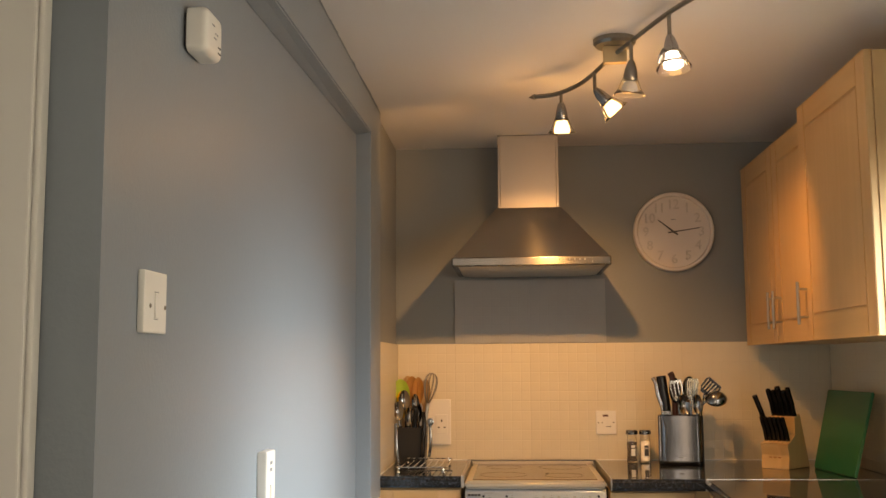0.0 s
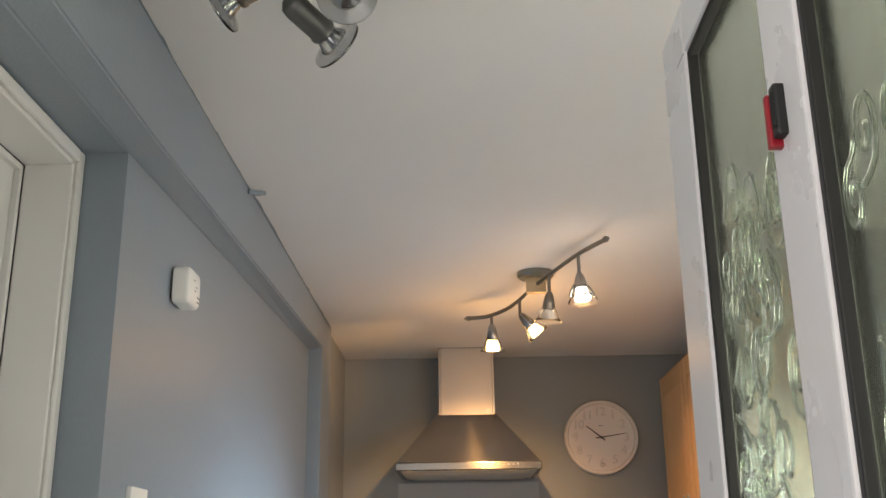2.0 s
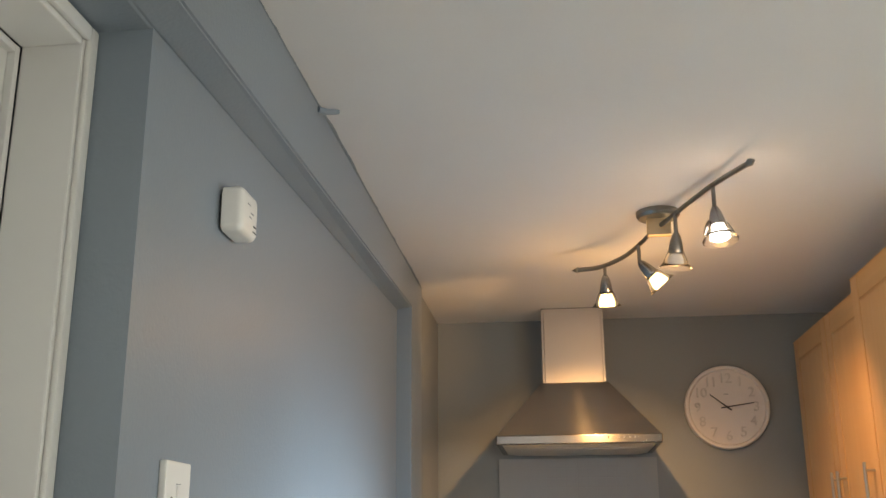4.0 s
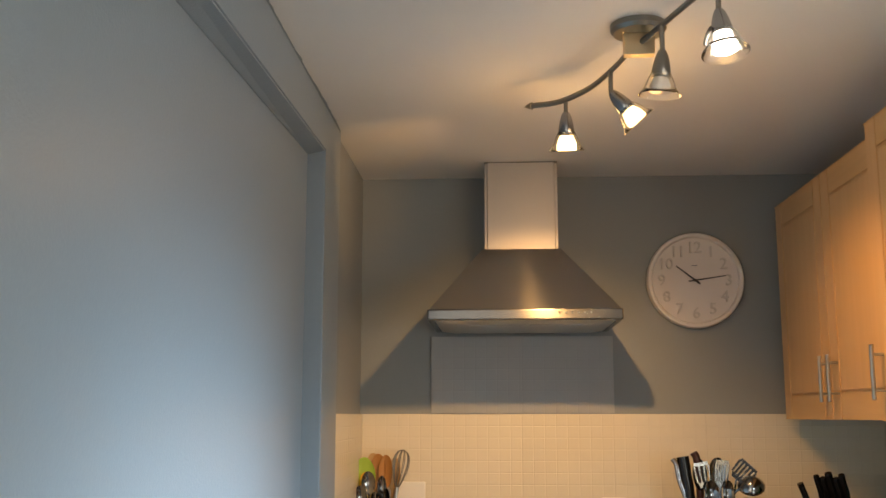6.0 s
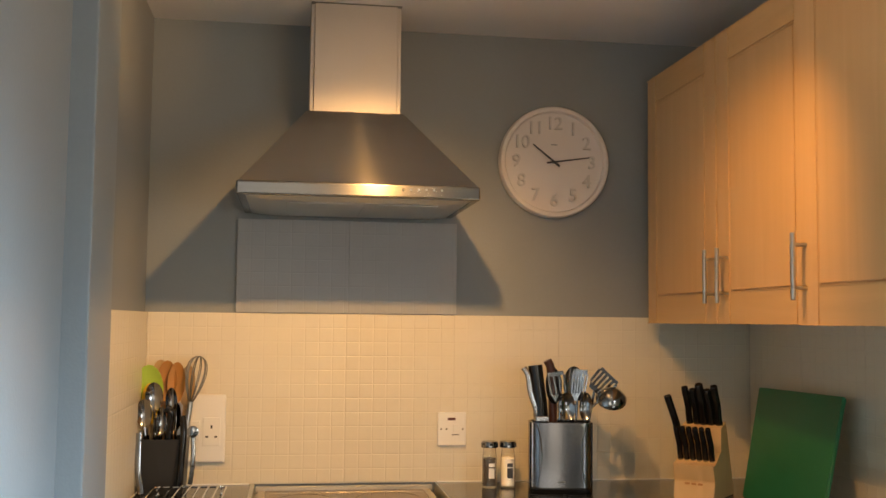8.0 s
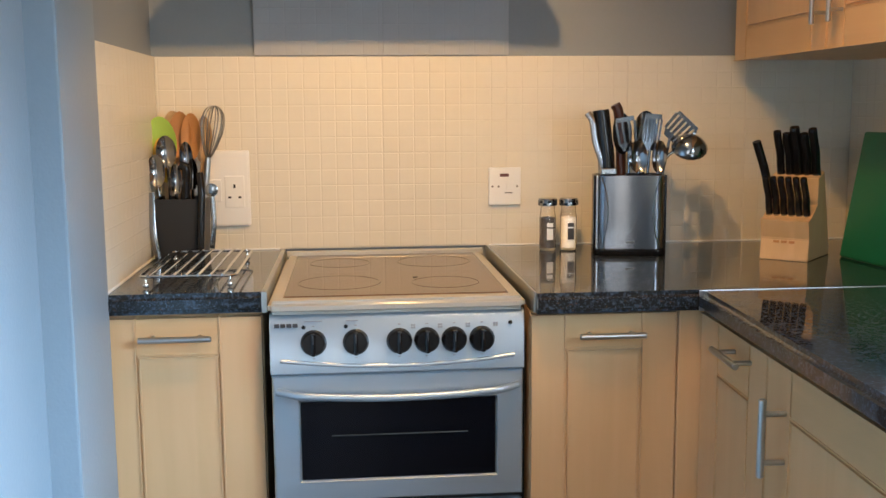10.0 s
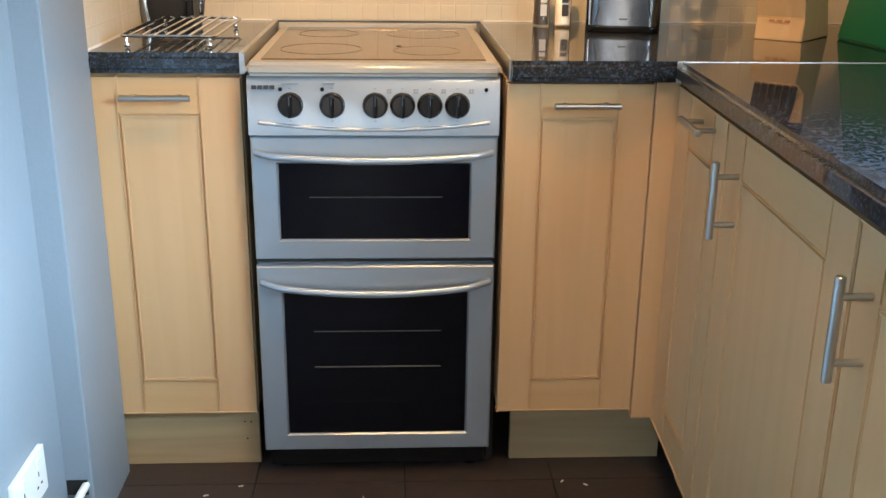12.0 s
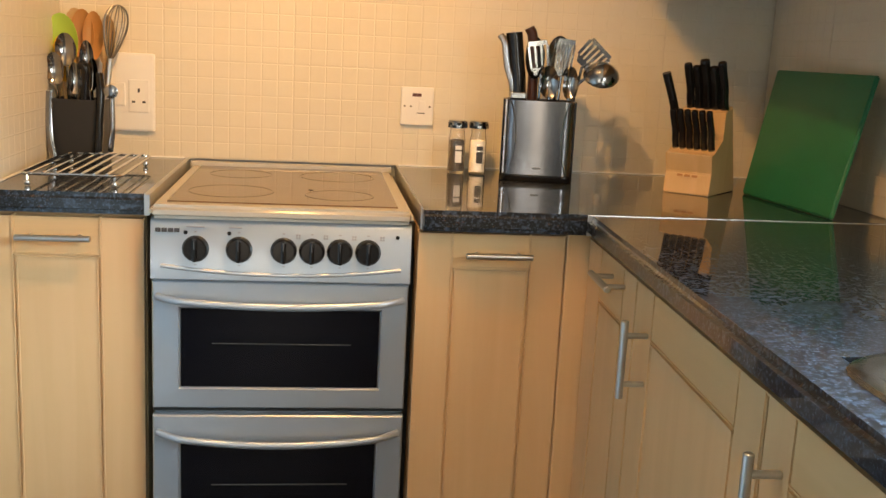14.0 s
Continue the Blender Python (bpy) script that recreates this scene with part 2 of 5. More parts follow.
def part(name, bm, material, parent=None, label="", smooth=False):
    """One mesh object, built in world places, under a thing or a part."""
    bmesh.ops.recalc_face_normals(bm, faces=bm.faces)
    me = bpy.data.meshes.new(name)
    bm.to_mesh(me)
    bm.free()
    if parent is not None:
        me.transform(Matrix.Translation(-Vector(root_of(parent).location)))
    me.materials.append(material)
    if smooth:
        me.polygons.foreach_set("use_smooth", [True] * len(me.polygons))
        me.set_sharp_from_angle(angle=radians(40))
    ob = new(name, me)
    if parent is not None:
        ob.parent = parent
    if label:
        ob["label"] = label
    return ob


def cuboid(bm, x0, x1, y0, y1, z0, z1, bev=0.0):
    m = Matrix.Translation(((x0 + x1) / 2, (y0 + y1) / 2, (z0 + z1) / 2)) @ Matrix.Diagonal((abs(x1 - x0), abs(y1 - y0), abs(z1 - z0), 1))
    r = bmesh.ops.create_cube(bm, size=1, matrix=m)
    if bev:
        edges = list({e for v in r["verts"] for e in v.link_edges})
        bmesh.ops.bevel(bm, geom=edges, offset=bev, segments=2, profile=0.6, affect="EDGES")
    return bm


def block(name, ext, material, parent=None, bev=0.0015, label=""):
    return part(name, cuboid(bmesh.new(), *ext, bev), material, parent, label)


def turned(bm, profile, m=Matrix(), seg=24):
    """A surface of revolution round z: profile of (radius, height), placed by m."""
    rings = []
    for r, z in profile:
        if r < 1e-6:
            rings.append([bm.verts.new(m @ Vector((0, 0, z)))])
        else:
            rings.append([bm.verts.new(m @ Vector((r * math.cos(2 * math.pi * i / seg), r * math.sin(2 * math.pi * i / seg), z))) for i in range(seg)])
    for a, b in zip(rings, rings[1:]):
        for i in range(seg):
            j = (i + 1) % seg
            if len(a) == 1 and len(b) > 1:
                bm.faces.new((a[0], b[i], b[j]))
            elif len(b) == 1 and len(a) > 1:
                bm.faces.new((a[i], a[j], b[0]))
            elif len(a) > 1:
                bm.faces.new((a[i], a[j], b[j], b[i]))
    return bm


def along(p, q):
    """Placement whose z runs from p towards q."""
    p, q = Vector(p), Vector(q)
    return Matrix.Translation(p) @ (q - p).to_track_quat("Z", "Y").to_matrix().to_4x4()


def rod(bm, p, q, r, seg=12, r2=None):
    d = (Vector(q) - Vector(p)).length
    r2 = r if r2 is None else r2
    e = min(0.25 * r, 0.002)
    return turned(bm, [(0, 0), (r - e, 0), (r, e), (r2, d - e), (r2 - e, d), (0, d)], along(p, q), seg)


def tube(bm, pts, r, seg=10, closed=False, flat=1.0):
    """A pipe through points; flat squashes it sideways."""
    pts = [Vector(p) for p in pts]
    n = len(pts)
    rings = []
    up = None
    for i, p in enumerate(pts):
        a = pts[(i - 1) % n] if (closed or i) else p
        b = pts[(i + 1) % n] if (closed or i < n - 1) else p
        d = (b - a).normalized()
        if up is None:
            up = Vector((0, 0, 1)) if abs(d.z) < 0.9 else Vector((1, 0, 0))
        s = d.cross(up).normalized()
        up = s.cross(d).normalized()
        rings.append([bm.verts.new(p + s * (r * flat * math.cos(2 * math.pi * k / seg)) + up * (r * math.sin(2 * math.pi * k / seg))) for k in range(seg)])
    for i in range(n if closed else n - 1):
        a, b = rings[i], rings[(i + 1) % n]
        for k in range(seg):
            j = (k + 1) % seg
            bm.faces.new((a[k], a[j], b[j], b[k]))
    if not closed:
        bm.faces.new(rings[0][::-1])
        bm.faces.new(rings[-1])
    return bm


def curve_pts(ctrl, n=8):
    """Smooth points through control points."""
    c = [Vector(p) for p in ctrl]
    c = [2 * c[0] - c[1]] + c + [2 * c[-1] - c[-2]]
    out = []
    for i in range(1, len(c) - 2):
        for k in range(n):
            t = k / n
            a, b, d, e = c[i - 1], c[i], c[i + 1], c[i + 2]
            out.append(0.5 * ((2 * b) + (d - a) * t + (2 * a - 5 * b + 4 * d - e) * t * t + (3 * b - a - 3 * d + e) * t ** 3))
    out.append(c[-2])
    return out


def prism(bm, outline, lift):
    """A flat outline (points in order) pushed along the vector lift."""
    lift = Vector(lift)
    a = [bm.verts.new(Vector(p)) for p in outline]
    b = [bm.verts.new(Vector(p) + lift) for p in outline]
    bm.faces.new(a[::-1])
    bm.faces.new(b)
    for i in range(len(a)):
        j = (i + 1) % len(a)
        bm.faces.new((a[i], a[j], b[j], b[i]))
    return bm


def lettering(name, text, size, m, material, parent, depth=0.0006):
    """Raised or printed characters as a mesh."""
    c = bpy.data.curves.new(name, "FONT")
    c.body, c.size, c.extrude, c.align_x, c.align_y, c.resolution_u = text, size, depth, "CENTER", "CENTER", 3
    tmp = bpy.data.objects.new(name, c)
    me = bpy.data.meshes.new_from_object(tmp)
    bpy.data.objects.remove(tmp)
    me.transform(m)
    if parent is not None:
        me.transform(Matrix.Translation(-Vector(root_of(parent).location)))
    bm = bmesh.new()
    bm.from_mesh(me)
    bmesh.ops.remove_doubles(bm, verts=bm.verts, dist=1e-5)
    bm.to_mesh(me)
    bm.free()
    me.materials.clear()
    me.materials.append(material)
    ob = new(name, me)
    ob.parent = parent
    return ob


def setting(name, bm, material, label, category):
    return tagged(part(name, bm, material), label, category, "", "structure")


# ---- the room ----
FZ = -0.020                               # top of the floor tiles
LX, PX, KX = -0.308, -0.360, -0.323      # pillar and beam face, recessed wall face, kitchen side wall
RX, CZ, ENDY = 1.50, 2.252, -6.30        # inner face of the far side wall, ceiling, end of the room behind

setting("wall_back", cuboid(bmesh.new(), -0.60, 1.62, 0.0, 0.12, FZ - 0.01, CZ + 0.1), M_WALL_SOFT, "grey painted plaster wall behind the cooker", "wall")
bm = bmesh.new()
cuboid(bm, -0.60, KX, -0.625, 0.0, FZ - 0.01, CZ + 0.1)
setting("wall_kitchen_side", bm, M_WALL_SOFT, "grey painted short side wall above the worktop", "wall")
bm = bmesh.new()
cuboid(bm, -0.60, LX, -0.880, -0.625, FZ - 0.01, CZ + 0.1, 0.004)
setting("wall_pillar", bm, M_WALL, "grey-blue painted wall pier beside the base unit", "wall")
bm = bmesh.new()
cuboid(bm, -0.60, PX, -3.035, -0.880, FZ - 0.01, 2.14)
setting("wall_recess", bm, M_WALL, "grey-blue satin painted recessed wall panel", "wall")
# boxed beam, its underside falling a little towards the door
bm = bmesh.new()
sect = []
for y, zi, zo in ((-0.870, 2.118, 2.128), (-3.04, 2.036, 2.058), (ENDY, 2.036, 2.058)):
    sect.append([bm.verts.new(v) for v in ((-0.60, y, zi), (PX, y, zi), (LX, y, zo), (LX, y, CZ + 0.1), (-0.60, y, CZ + 0.1))])
for a, b in zip(sect, sect[1:]):
    for i in range(5):
        j = (i + 1) % 5
        bm.faces.new((a[i], a[j], b[j], b[i]))
bm.faces.new(sect[0])
bm.faces.new(sect[-1][::-1])
bmesh.ops.bevel(bm, geom=bm.edges[:], offset=0.004, segments=2, affect="EDGES")
setting("beam", bm, M_WALL, "grey-blue painted boxed-in beam along the ceiling", "beam")
# the opening in this wall is added for the rear left fill lamp
bm = bmesh.new()
cuboid(bm, -0.66, PX, -4.68, -3.86, FZ - 0.01, 2.10)
cuboid(bm, -0.66, PX, ENDY, -5.62, FZ - 0.01, 2.10)
cuboid(bm, -0.66, PX, -5.62, -4.68, FZ - 0.01, 0.88)
cuboid(bm, -0.66, PX, -5.62, -4.68, 2.02, 2.10)
setting("wall_side_rear", bm, M_WALL, "grey-blue painted wall past the doorway", "wall")
# the nearer opening, y -4.32 to -3.28, is added for the side fill lamp
bm = bmesh.new()
cuboid(bm, RX, 1.62, -1.74, 0.0, FZ - 0.01, CZ + 0.1)
cuboid(bm, RX, 1.62, -3.28, -2.64, FZ - 0.01, CZ + 0.1)
cuboid(bm, RX, 1.62, ENDY, -4.32, FZ - 0.01, CZ + 0.1)
cuboid(bm, RX, 1.62, -4.32, -3.28, FZ - 0.01, 0.55)
cuboid(bm, RX, 1.62, -4.32, -3.28, 1.74, CZ + 0.1)
cuboid(bm, RX, 1.62, -2.64, -1.74, FZ - 0.01, 1.08)
cuboid(bm, RX, 1.62, -2.64, -1.74, 1.86, CZ + 0.1)
setting("wall_window_side", bm, M_WALL_SOFT, "grey painted wall with the window opening over the worktop", "wall")
# unseen end wall, its opening added for the rear fill lamp
bm = bmesh.new()
cuboid(bm, -0.66, -0.30, ENDY - 0.12, ENDY, FZ - 0.01, CZ + 0.1)
cuboid(bm, 0.36, 1.62, ENDY - 0.12, ENDY, FZ - 0.01, CZ + 0.1)
cuboid(bm, -0.30, 0.36, ENDY - 0.12, ENDY, 2.20, CZ + 0.1)
cuboid(bm, -0.30, 0.36, ENDY - 0.12, ENDY, FZ - 0.01, 0.30)
setting("wall_rear", bm, M_WALL, "plain grey wall added out of view to close the room behind", "wall")
setting("floor", cuboid(bmesh.new(), -0.66, 1.62, ENDY - 0.12, 0.12, -0.10, FZ - 0.006), M_DARK, "dark floor bed under slate tiles", "floor")
setting("ceiling", cuboid(bmesh.new(), LX - 0.02, 1.62, ENDY, 0.0, CZ, CZ + 0.1), M_CEIL, "matt white painted ceiling", "ceiling")


# ---- doorway with a white lining and a closed door ----
def doorway():
    y0, y1, top = -3.035, -3.84, 2.034
    bm = bmesh.new()
    cuboid(bm, -0.535, -0.447, y0 - 0.002, y0 - 0.028, FZ, top - 0.002, 0.003)
    cuboid(bm, -0.535, -0.447, y1 + 0.002, y1 + 0.028, FZ, top - 0.002, 0.003)
    cuboid(bm, -0.535, -0.4475, y1 + 0.028, y0 - 0.028, top - 0.030, top - 0.002, 0.003)
    d = setting("door_1", bm, M_WHITE, "white painted door lining set deep in the wall", "door")
    # small bead round the outer edge of the lining
    bm = bmesh.new()
    cuboid(bm, -0.447, -0.437, y0 - 0.001, y0 - 0.022, FZ, top - 0.001, 0.004)
    cuboid(bm, -0.447, -0.437, y1 + 0.022, y0 - 0.022, top - 0.023, top - 0.001, 0.004)
    part("bead", bm, M_WHITE, d)
    bm = bmesh.new()
    cuboid(bm, -0.590, -0.548, y1 + 0.020, y0 - 0.020, FZ + 0.005, top - 0.020, 0.003)
    leaf = part("door_leaf", bm, M_WHITE, d, "plain white closed door leaf")
    bm = bmesh.new()
    cuboid(bm, -0.548, -0.536, y0 - 0.028, y0 - 0.040, FZ, top - 0.03, 0.002)
    cuboid(bm, -0.548, -0.536, y1 + 0.04, y0 - 0.040, top - 0.042, top - 0.03, 0.002)
    part("door_stop", bm, M_WHITE, d)
    # plastered reveal behind the lining, up to the beam
    bm = bmesh.new()
    cuboid(bm, -0.66, -0.592, y1 - 0.02, y0 + 0.02, FZ, 2.10)
    part("backing", bm, M_WALL, d)


doorway()


# ---- base units and worktops ----
def bar_handle(parent, p, q, out, r=0.006, posts=0.028):
    """A satin bar on two posts; p, q: the ends on the door's face; out: unit vector away from it."""
    p, q, o = Vector(p), Vector(q), Vector(out)
    d = (q - p).normalized()
    bm = bmesh.new()
    rod(bm, p + o * posts, q + o * posts, r, 14)
    h = part("handle", bm, M_NICKEL, parent, "satin nickel bar handle", True)
    for s in (p + d * 0.024, q - d * 0.024):
        bm = bmesh.new()
        rod(bm, s, s + o * posts, r * 0.75, 10)
        part("post", bm, M_NICKEL, h, "", True)
    return h


def routed_door(parent, origin, u, v, n, w, h, t, edges, material, rail_material, name="door"):
    """A framed door: stiles, rails and a sunk panel with a routed edge. edges: (left stile, right stile, bottom rail, top rail)."""
    u, v, n, o = Vector(u), Vector(v), Vector(n), Vector(origin)
    a, b, c, d = edges

    def slab(bm, x0, x1, z0, z1, f0, f1, bev):
        r = bmesh.ops.create_cube(bm, size=1)
        for vert in r["verts"]:
            x, y, z = vert.co
            vert.co = o + u * (x0 + (x + 0.5) * (x1 - x0)) + n * (f0 + (y + 0.5) * (f1 - f0)) + v * (z0 + (z + 0.5) * (z1 - z0))
        bmesh.ops.bevel(bm, geom=list({e for vv in r["verts"] for e in vv.link_edges}), offset=bev, segments=2, affect="EDGES")

    g = 0.0004
    bm = bmesh.new()
    slab(bm, a - 0.01, w - b + 0.01, c - 0.01, h - d + 0.01, 0.002, t - 0.0032, 0.001)
    door = part(name, bm, material, parent)
    for x0, x1 in ((0, a - g), (w - b + g, w)):
        bm = bmesh.new()
        slab(bm, x0, x1, 0, h, 0, t, 0.0024)
        part("stile", bm, material, door)
    for z0, z1 in ((0, c), (h - d, h)):
        bm = bmesh.new()
        slab(bm, a, w - b, z0, z1, 0, t - 0.0002, 0.0020)
        part("rail", bm, rail_material, door)
    bm = bmesh.new()
    slab(bm, a + 0.0045, w - b - 0.0045, c + 0.0045, h - d - 0.0045, t - 0.006, t - 0.0008, 0.0026)
    part("panel", bm, material, door)
    return door


def base_unit_left():
    ob = thing("base_unit", (-0.17, -0.31, 0), "narrow beech-effect base cupboard with a faux drawer front", "cabinet", "base units")
    block("carcass", (KX + 0.004, -0.016, -0.600, -0.004, 0.122, 0.870), M_WOOD, ob)
    door = routed_door(ob, (-0.318, -0.602, 0.121), (1, 0, 0), (0, 0, 1), (0, -1, 0), 0.300, 0.743, 0.020, (0.056, 0.082, 0.077, 0.073), M_WOOD, M_WOOD_X)
    bar_handle(door, (-0.252, -0.622, 0.827), (-0.113, -0.622, 0.827), (0, -1, 0))
    bm = cuboid(bmesh.new(), -0.318, -0.018, -0.5980, -0.582, FZ, 0.120, 0.001)
    part("plinth", bm, M_PLINTH, ob, "dull wooden kickboard")
    for x, z in ((-0.05, 0.085), (-0.046, 0.042), (-0.036, 0.084)):
        part("peg_hole", rod(bmesh.new(), (x, -0.5976, z), (x, -0.5988, z), 0.0022, 8), M_DARK, ob)


def base_unit_right():
    ob = thing("base_unit", (0.66, -0.34, 0), "beech-effect base cupboard with a faux drawer front beside the cooker", "cabinet", "base units")
    block("carcass", (0.512, 0.850, -0.660, -0.004, 0.148, 0.870), M_WOOD, ob)
    door = routed_door(ob, (0.512, -0.661, 0.148), (1, 0, 0), (0, 0, 1), (0, -1, 0), 0.292, 0.716, 0.020, (0.068, 0.070, 0.074, 0.069), M_WOOD, M_WOOD_X)
    bar_handle(door, (0.603, -0.681, 0.824), (0.735, -0.681, 0.824), (0, -1, 0))
    block("corner_post", (0.8065, 0.858, -0.6885, -0.658, 0.128, 0.870), M_WOOD, ob, 0.003)
    bm = cuboid(bmesh.new(), 0.552, 0.90, -0.597, -0.580, FZ, 0.147, 0.001)
    part("plinth", bm, M_PLINTH, ob, "dull wooden kickboard")


RUN_TURN, RUN_X, RUN_Y = radians(-2.58), 0.861, -0.72     # the window run is not quite square to the cooker wall


def turn_run(ob):
    """Turn a thing built square to the walls into the slant of the window run."""
    p = Vector((RUN_X, RUN_Y, 0))
    r = Matrix.Rotation(RUN_TURN, 4, "Z")
    ob.location = p + r @ (ob.location - p) + Vector((-0.011, 0, 0))
    ob.rotation_euler.z = RUN_TURN


def run_unit(y0, y1, label, edges, handle, first=False):
    """A unit of the run along the window wall, between y0 (far) and y1 (near)."""
    w = y0 - y1
    ob = thing("base_unit", (1.17, (y0 + y1) / 2, 0), label, "cabinet", "base units")
    block("carcass", (0.882, 1.46, y1 + 0.001, y0 - 0.001, 0.148, 0.870), M_WOOD, ob)
    door = routed_door(ob, (0.8815, y0 - 0.0015, 0.132), (0, -1, 0), (0, 0, 1), (-1, 0, 0), w - 0.003, 0.732, 0.0205, edges, M_WOOD, M_WOOD_Y)
    if handle[0] == "v":
        y = handle[1]
        bar_handle(door, (0.861, y, 0.688), (0.861, y, 0.815), (-1, 0, 0), 0.0062, 0.038)
    else:
        bar_handle(door, (0.861, handle[1], 0.832), (0.861, handle[2], 0.832), (-1, 0, 0), 0.006, 0.036)
    bm = cuboid(bmesh.new(), 0.925, 0.942, y1, y0, FZ, 0.146, 0.001)
    part("plinth", bm, M_PLINTH, ob)
    turn_run(ob)
    return ob


base_unit_left()
base_unit_right()
run_unit(-0.690, -1.048, "slim beech-effect corner cupboard of the window run", (0.106, 0.083, 0.078, 0.098), ("h", -0.868, -0.998))
run_unit(-1.050, -1.591, "wide beech-effect cupboard with a routed panel", (0.097, 0.081, 0.078, 0.076), ("v", -1.131))
run_unit(-1.595, -2.130, "beech-effect cupboard under the sink, door ajar a little", (0.075, 0.080, 0.078, 0.076), ("v", -1.650))
run_unit(-2.134, -2.60, "beech-effect cupboard at the end of the window run", (0.075, 0.080, 0.078, 0.076), ("v", -2.19))


def worktop(name, label, pieces, origin, trims):
    """Laminate slabs butted flush; each piece names the side of its rounded front edge ("y", "x") or none."""
    ob = thing(name, origin, label, "worktop")
    for front, ext in pieces:
        bm = cuboid(bmesh.new(), *ext)
        rolled = []
        for e in bm.edges:
            p, q = e.verts[0].co, e.verts[1].co
            if abs(p.z - q.z) < 1e-6 and ((front == "y" and max(p.y, q.y) < ext[2] + 1e-4) or (front == "x" and max(p.x, q.x) < ext[0] + 1e-4)):
                rolled.append(e)
        for v in bm.verts:
            if v.co.y < -0.7244 and v.co.x < RX - 0.01:
                v.co.x += 0.045 * (v.co.y - RUN_Y)
        if rolled:
            bmesh.ops.bevel(bm, geom=rolled, offset=0.011, segments=5, affect="EDGES")
        part("slab", bm, M_GRANITE, ob, "black speckled laminate slab", True)
    for ext in trims:
        block("joint_strip", ext, M_STEEL_H, ob, 0.0006, "thin metal joint strip")
    return ob


worktop("worktop", "short black granite-effect worktop beside the cooker", [("y", (KX + 0.001, -0.016, -0.632, -0.001, 0.872, 0.913))], (-0.17, -0.31, 0.872),
        [(-0.0155, -0.0050, -0.633, -0.002, 0.873, 0.9145)])
worktop("worktop", "black granite-effect worktop in an L shape", [
    ("y", (0.5165, RX - 0.001, -0.722, -0.001, 0.872, 0.913)), ("x", (0.833, 0.915, -2.62, -0.7245, 0.872, 0.913)), ("", (0.915, RX - 0.001, -1.620, -0.7245, 0.872, 0.913)),
    ("", (1.385, RX - 0.001, -2.46, -1.620, 0.872, 0.913)), ("", (0.915, RX - 0.001, -2.62, -2.46, 0.872, 0.913))], (1.1, -1.0, 0.872),
        [(0.5125, 0.5160, -0.700, -0.002, 0.873, 0.9145), (0.834, RX - 0.001, -0.7255, -0.7215, 0.8735, 0.9142)])


def sink():
    ob = thing("sink", (1.145, -2.04, 0.75), "stainless steel inset sink bowl with a rolled rim", "sink")

    def ring(x0, x1, y0, y1, r, z):
        pts = []
        for cx, cy, a0 in ((x1 - r, y1 - r, 0), (x0 + r, y1 - r, 90), (x0 + r, y0 + r, 180), (x1 - r, y0 + r, 270)):
            for k in range(7):
                a = radians(a0 + 15 * k)
                pts.append((cx + r * math.cos(a), cy + r * math.sin(a), z))
        return pts
    bm = bmesh.new()
    loops = [ring(0.900, 1.400, -2.485, -1.606, 0.10, 0.9135), ring(0.904, 1.396, -2.481, -1.610, 0.10, 0.9175), ring(0.922, 1.378, -2.46, -1.630, 0.09, 0.9180),
             ring(0.932, 1.368, -2.45, -1.640, 0.085, 0.911), ring(0.945, 1.35, -2.42, -1.66, 0.08, 0.77), ring(0.98, 1.32, -2.39, -1.70, 0.06, 0.755)]
    vs = [[bm.verts.new(p) for p in lp] for lp in loops]
    for a, b in zip(vs, vs[1:]):
        for i in range(len(a)):
            j = (i + 1) % len(a)
            bm.faces.new((a[i], a[j], b[j], b[i]))
    bm.faces.new(vs[-1])
    part("bowl", bm, M_STEEL_D, ob, "", True)
    bm = turned(bmesh.new(), [(0, 0), (0.035, 0), (0.04, 0.003), (0, 0.004)], Matrix.Translation((1.145, -2.04, 0.7555)))
    part("drain", bm, M_CHROME, ob)
    turn_run(ob)


sink()


